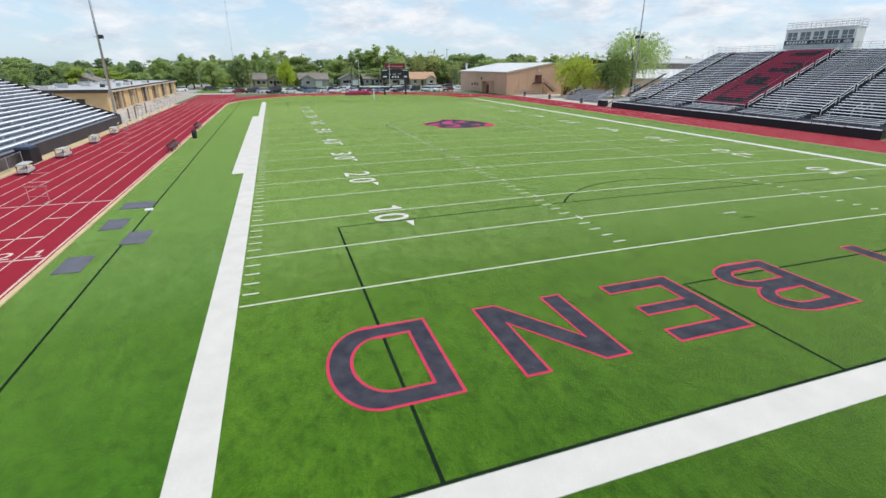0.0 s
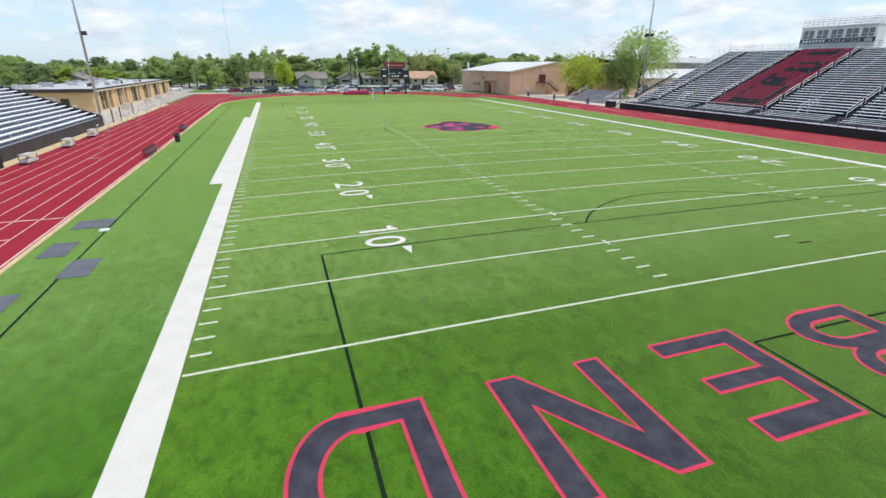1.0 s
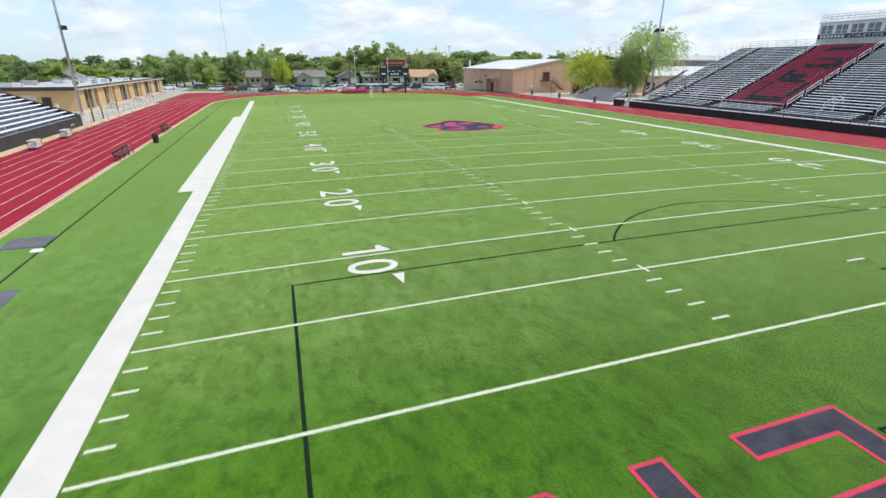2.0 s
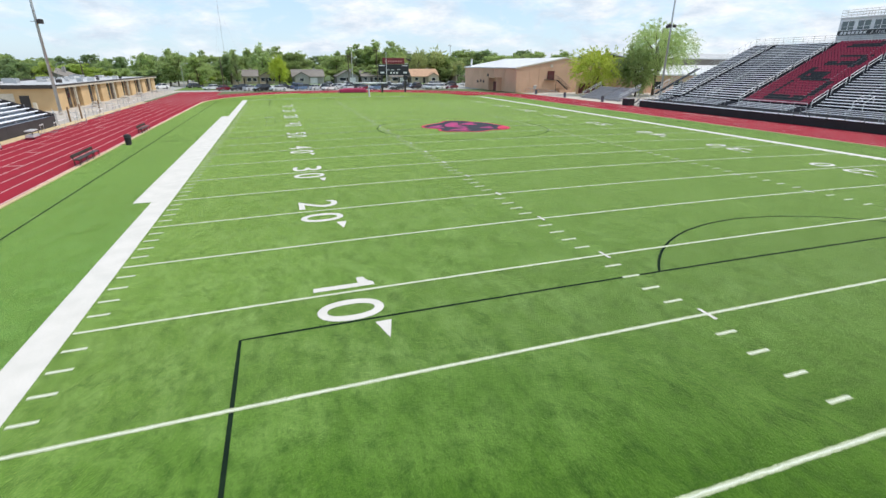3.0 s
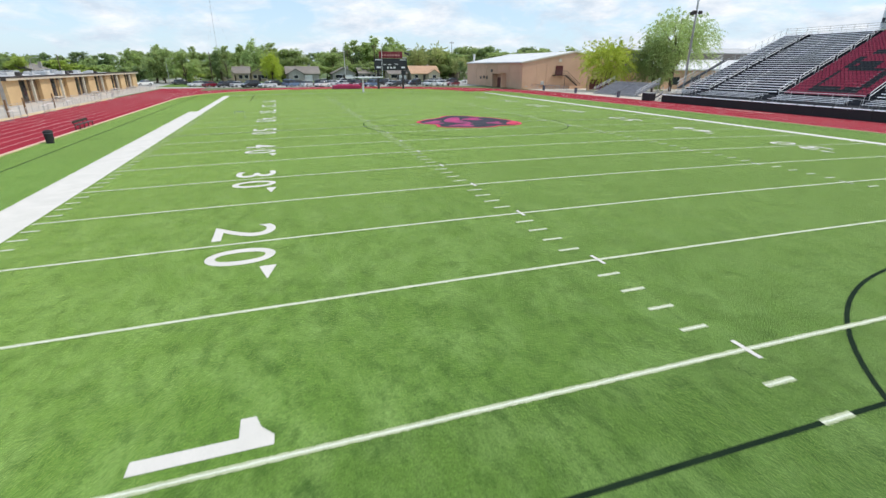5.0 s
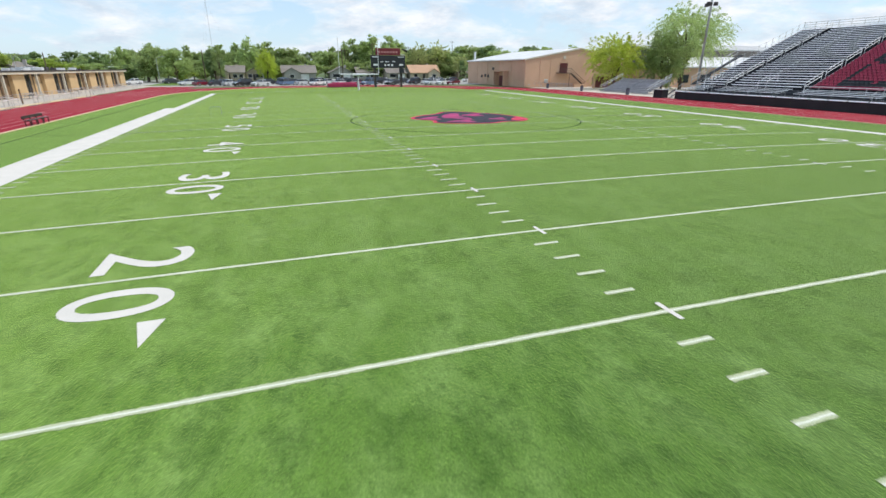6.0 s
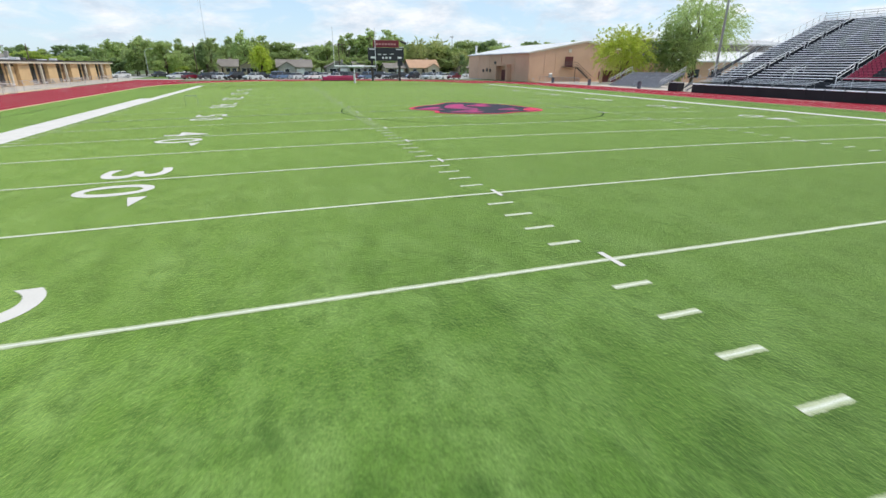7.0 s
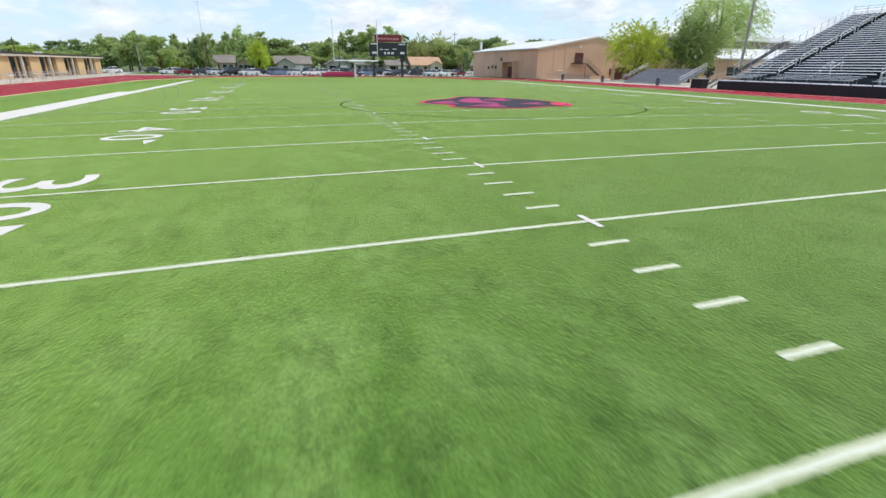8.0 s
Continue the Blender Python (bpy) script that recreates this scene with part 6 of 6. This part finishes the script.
# ---- parked cars ----
def car(name, label, paint, tall=False, long=4.5):
    c = thing(name, label, "car", group="parked cars")
    L, W = long, 0.88
    top = 1.72 if tall else 1.42
    low = [(0.1, 0.32), (0.75, 0.28), (1.45, 0.28), (L - 1.4, 0.28), (L - 0.7, 0.28), (L - 0.05, 0.34), (L, 0.62), (L - 0.2, 0.8), (L - 1.1, 0.93 + 0.05 * tall), (0.6, 0.97), (0.08, 0.9), (0.0, 0.6)]
    part("body", Geo().prism(low, "y", -W, W), paint, c)
    cab = [(0.35 + 0.2 * (not tall), 0.97), (L - 1.25, 0.97), (L - 1.95, top - 0.04), (L - 2.4, top), (1.0, top), (0.6 + 0.2 * (not tall), top - 0.1)]
    cabin = Geo().prism(cab, "y", -W + 0.08, W - 0.08)
    cabin.v = [(x, y * (1 - 0.24 * (z - 0.97) / (top - 0.97)), z) for x, y, z in cabin.v]
    part("cabin", cabin, CAR_GLASS, c)
    part("roof", Geo().bevelled(0.95, L - 2.15, -W + 0.22, W - 0.22, top - 0.03, top + 0.04, 0.03), paint, c)
    for s in (-1, 1):
        part("door_pillar", Geo().bar((L / 2 - 0.15, s * (W - 0.07), 0.96), (L / 2 - 0.2, s * (W - 0.24), top - 0.01), 0.1, 0.05), paint, c)
    for x in (0.85, L - 0.85):
        for s in (-1, 1):
            wh = part("wheel", Geo().tube((x, s * (W - 0.16), 0.33), (x, s * (W + 0.03), 0.33), 0.33, sides=14), RUBBER, c)
            part("rim", Geo().tube((x, s * (W + 0.03), 0.33), (x, s * (W + 0.045), 0.33), 0.2, sides=12), STEEL, wh)
    for s in (-0.6, 0.6):
        part("headlight", Geo().bevelled(L - 0.12, L + 0.005, s - 0.18, s + 0.18, 0.6, 0.76, 0.03), LENS, c)
        part("tail_light", Geo().bevelled(-0.01, 0.08, s - 0.16, s + 0.16, 0.68, 0.84, 0.02), SB_RED, c)
    return c


def car_paint(name, c):
    return mat(name, c, tuple(k * 0.93 for k in c), 0.6, 8, 0.28, 0.0, 0.0, coat=0.6, fine_amount=0.03)


FLEET = [
    car("silver_car", "silver saloon car in the parking lot", car_paint("silver_car_paint", (0.6, 0.62, 0.65))),
    car("white_car", "white hatchback car in the parking lot", car_paint("white_car_paint", (0.78, 0.78, 0.78)), False, 4.3),
    car("dark_car", "dark grey saloon car in the parking lot", car_paint("dark_car_paint", (0.035, 0.038, 0.045))),
    car("red_car", "dark red car in the parking lot", car_paint("red_car_paint", (0.17, 0.012, 0.03)), False, 4.4),
    car("blue_car", "blue-grey car in the parking lot", car_paint("blue_car_paint", (0.13, 0.2, 0.32)), True, 4.6),
    car("black_truck", "black pickup-sized car in the parking lot", car_paint("black_car_paint", (0.012, 0.012, 0.014)), True, 5.1),
]
r = random.Random(5)
# the row along the near kerb, a second row behind it, and the lot farther off
order = (3, 2, 0, 2, 5, 0, 4, 0, 5, 1, 0, 5, 3, 4, 1, 2, 5, 1, 0, 1, 3)
for k, kind in enumerate(order):
    copy_thing(FLEET[kind], pose(-9 + k * 3.3 + r.uniform(-0.3, 0.3), 139.6 + r.uniform(-0.3, 0.3), 0.0, 0, 0, r.choice((42, 222)) + r.uniform(-4, 4)))
for k in range(13):
    copy_thing(FLEET[r.choice((0, 1, 2, 5, 4, 0, 2))], pose(-9 + k * 4.7 + r.uniform(-0.8, 0.8), 147.5 + r.uniform(-0.5, 0.5), 0.0, 0, 0, r.choice((35, 215)) + r.uniform(-6, 6)))
for k in range(9):
    copy_thing(FLEET[r.choice((0, 1, 2, 5, 2, 0))], pose(-62 + k * 5.4 + r.uniform(-0.3, 0.3), 158 + r.uniform(-1, 1), 0.0, 0, 0, r.choice((30, 210)) + r.uniform(-8, 8)))
for k in range(10):
    copy_thing(FLEET[r.choice((0, 1, 2, 0, 1))], pose(24 + k * 5.2 + r.uniform(-1, 1), 164 + r.uniform(-2, 2), 0.0, 0, 0, r.choice((0, 180)) + r.uniform(-4, 4)))
for t in FLEET:
    for o in (*t.children_recursive, t):
        bpy.data.objects.remove(o)


# ---- houses beyond the street ----
def house(x, y, w, d, h, ridge, wall, roof, gable_front=True, garage=True, label="", front_gable=None):
    b = thing("house", label, "house", group="houses beyond the street", at=pose(x, y, 0))
    t = 0.2
    if gable_front:
        out = [(0, 0), (w, 0), (w, h), (w / 2, ridge), (0, h)]
        part("wall", Geo().prism(out, "y", 0, t).prism(out, "y", d - t, d).box(0, t, t, d - t, 0, h).box(w - t, w, t, d - t, 0, h), wall, b)
        part("roof", Geo().prism([(-0.45, h - 0.22), (w / 2, ridge + 0.03), (w + 0.45, h - 0.22), (w + 0.45, h - 0.02), (w / 2, ridge + 0.25), (-0.45, h - 0.02)], "y", -0.5, d + 0.4), roof, b)
    else:
        out = [(0, 0), (d, 0), (d, h), (d / 2, ridge), (0, h)]
        part("wall", Geo().prism(out, "x", 0, t).prism(out, "x", w - t, w).box(t, w - t, 0, t, 0, h).box(t, w - t, d - t, d, 0, h), wall, b)
        part("roof", Geo().prism([(-0.5, h - 0.25), (d / 2, ridge + 0.03), (d + 0.5, h - 0.25), (d + 0.5, h - 0.05), (d / 2, ridge + 0.25), (-0.5, h - 0.05)], "x", -0.4, w + 0.4), roof, b)
    if front_gable:
        a, c = front_gable
        gm, gh = (a + c) / 2, h + (c - a) * 0.28
        part("gable_wall", Geo().prism([(a, 0), (c, 0), (c, h), (gm, gh), (a, h)], "y", -1.6, -1.4).box(a, a + t, -1.4, -0.002, 0, h).box(c - t, c, -1.4, -0.002, 0, h), wall, b)
        part("gable_roof", Geo().prism([(a - 0.35, h - 0.2), (gm, gh + 0.03), (c + 0.35, h - 0.2), (c + 0.35, h), (gm, gh + 0.24), (a - 0.35, h)], "y", -1.9, d * 0.4), roof, b)
        win = part("gable_window", Geo().box(gm - 0.8, gm + 0.8, -1.65, -1.602, 0.9, 2.1), WHITE, b)
        part("pane", Geo().box(gm - 0.7, gm + 0.7, -1.67, -1.652, 1.0, 2.0), GLASS, win)
    if garage:
        part("garage_door", Geo().box(w * 0.55, w * 0.55 + 2.6, -0.06, -0.005, 0, 2.1), WHITE, b)
    part("door", Geo().box(w * 0.42, w * 0.42 + 0.9, -0.06, -0.005, 0.1, 2.1), DARK, b)
    for u in (0.12, 0.27) if garage else (0.12, 0.62, 0.82):
        win = part("window", Geo().box(w * u - 0.1, w * u + 1.3, -0.07, -0.005, 0.9, 2.2), WHITE, b)
        part("pane", Geo().box(w * u, w * u + 1.2, -0.085, -0.075, 1.0, 2.1), GLASS, win)
    part("chimney", Geo().box(w * 0.7, w * 0.7 + 0.7, d * 0.6, d * 0.6 + 0.6, h, ridge + 0.7), wall, b)
    return b


house(-9.5, 188, 9, 8, 2.7, 4.6, STUCCO, ROOF_GREY, False, False, "beige house with a grey shingle roof", (0.8, 4.2))
house(0, 190, 5, 6, 2.6, 3.8, STUCCO, ROOF_GREY, True, False, "small beige house with a dark porch")
house(11.5, 188, 11, 9, 2.6, 4.7, SIDING, ROOF_GREY, False, True, "grey house with a front gable, wide roof and white garage door", (0.6, 5.6))
house(27.5, 190, 8, 9, 2.5, 4.4, SIDING, ROOF_GREY, True, True, "grey gabled house with a garage")
house(37.5, 194, 8, 8, 2.6, 4.3, SIDING, ROOF_GREY, False, False, "grey house with a low roof")
house(47.5, 188, 7, 8, 2.5, 3.8, STUCCO, ROOF_GREY, False, True, "beige house with a brown garage")
house(55.6, 186, 10.6, 9, 2.6, 5.0, STUCCO, ROOF_RUST, False, False, "tan house with an orange-brown shingle roof and front gable", (6.2, 10.4))
house(76, 192, 12, 9, 2.6, 4.4, STUCCO, ROOF_GREY, False, False, "beige house with a low grey roof")
house(-57, 152, 12, 10, 3.0, 5.2, SIDING, ROOF_GREY, True, False, "grey house with a gabled roof behind the brick building")
house(-84, 132, 12, 10, 3.2, 5.4, STUCCO, ROOF_GREY, False, False, "tan house with a grey roof among trees")

# ---- utility poles and the thin radio mast ----
def utility_pole(x, y, h):
    p = thing("utility_pole", "weathered wooden utility pole", "pole", group="utility poles", at=pose(x, y, -0.03))
    part("pole", Geo().tube((0, 0, 0), (0, 0, h), 0.16, 0.11, 8), BARK, p)
    if h < 10:
        return
    part("crossarm", Geo().box(-1.1, 1.1, -0.07, 0.07, h - 0.7, h - 0.55), BARK, p)
    for k in (-0.9, 0.0, 0.9):
        part("insulator", Geo().tube((k, 0, h - 0.55), (k, 0, h - 0.38), 0.06, 0.04, 8), CONCRETE, p)


for x, y, h in ((31, 182, 10), (41, 180, 12), (35, 205, 11), (66, 230, 13), (-11, 178, 9), (-44, 158, 7.5), (88, 235, 16)):
    utility_pole(x, y, h)
for x, y in ((-47, 150), (-20, 160)):
    p = thing("street_lamp", "thin grey street lamp with a curved arm", "street lamp", group="street lamps", at=pose(x, y, -0.03))
    part("pole", Geo().tube((0, 0, 0), (0, 0, 6.2), 0.09, 0.06, 8), STEEL, p)
    part("arm", Geo().tube((0, 0, 6.2), (0.5, 0, 6.7), 0.05, 0.045, 6).tube((0.5, 0, 6.7), (1.5, 0, 6.85), 0.045, 0.04, 6), STEEL, p)
    part("lamp_head", Geo().bevelled(1.4, 2.0, -0.14, 0.14, 6.76, 6.92, 0.04), STEEL, p)
rm = thing("radio_mast", "thin tall grey radio mast behind the trees", "mast", at=pose(-14.5, 240, 0))
part("mast_tube", Geo().tube((0, 0, 0), (0, 0, 47), 0.07, 0.05, 6), STEEL, rm)
for a in (0, 120, 240):
    part("stay_wire", Geo().tube((9 * math.cos(radians(a)), 9 * math.sin(radians(a)), 0), (0, 0, 30), 0.012, sides=4), STEEL, rm)
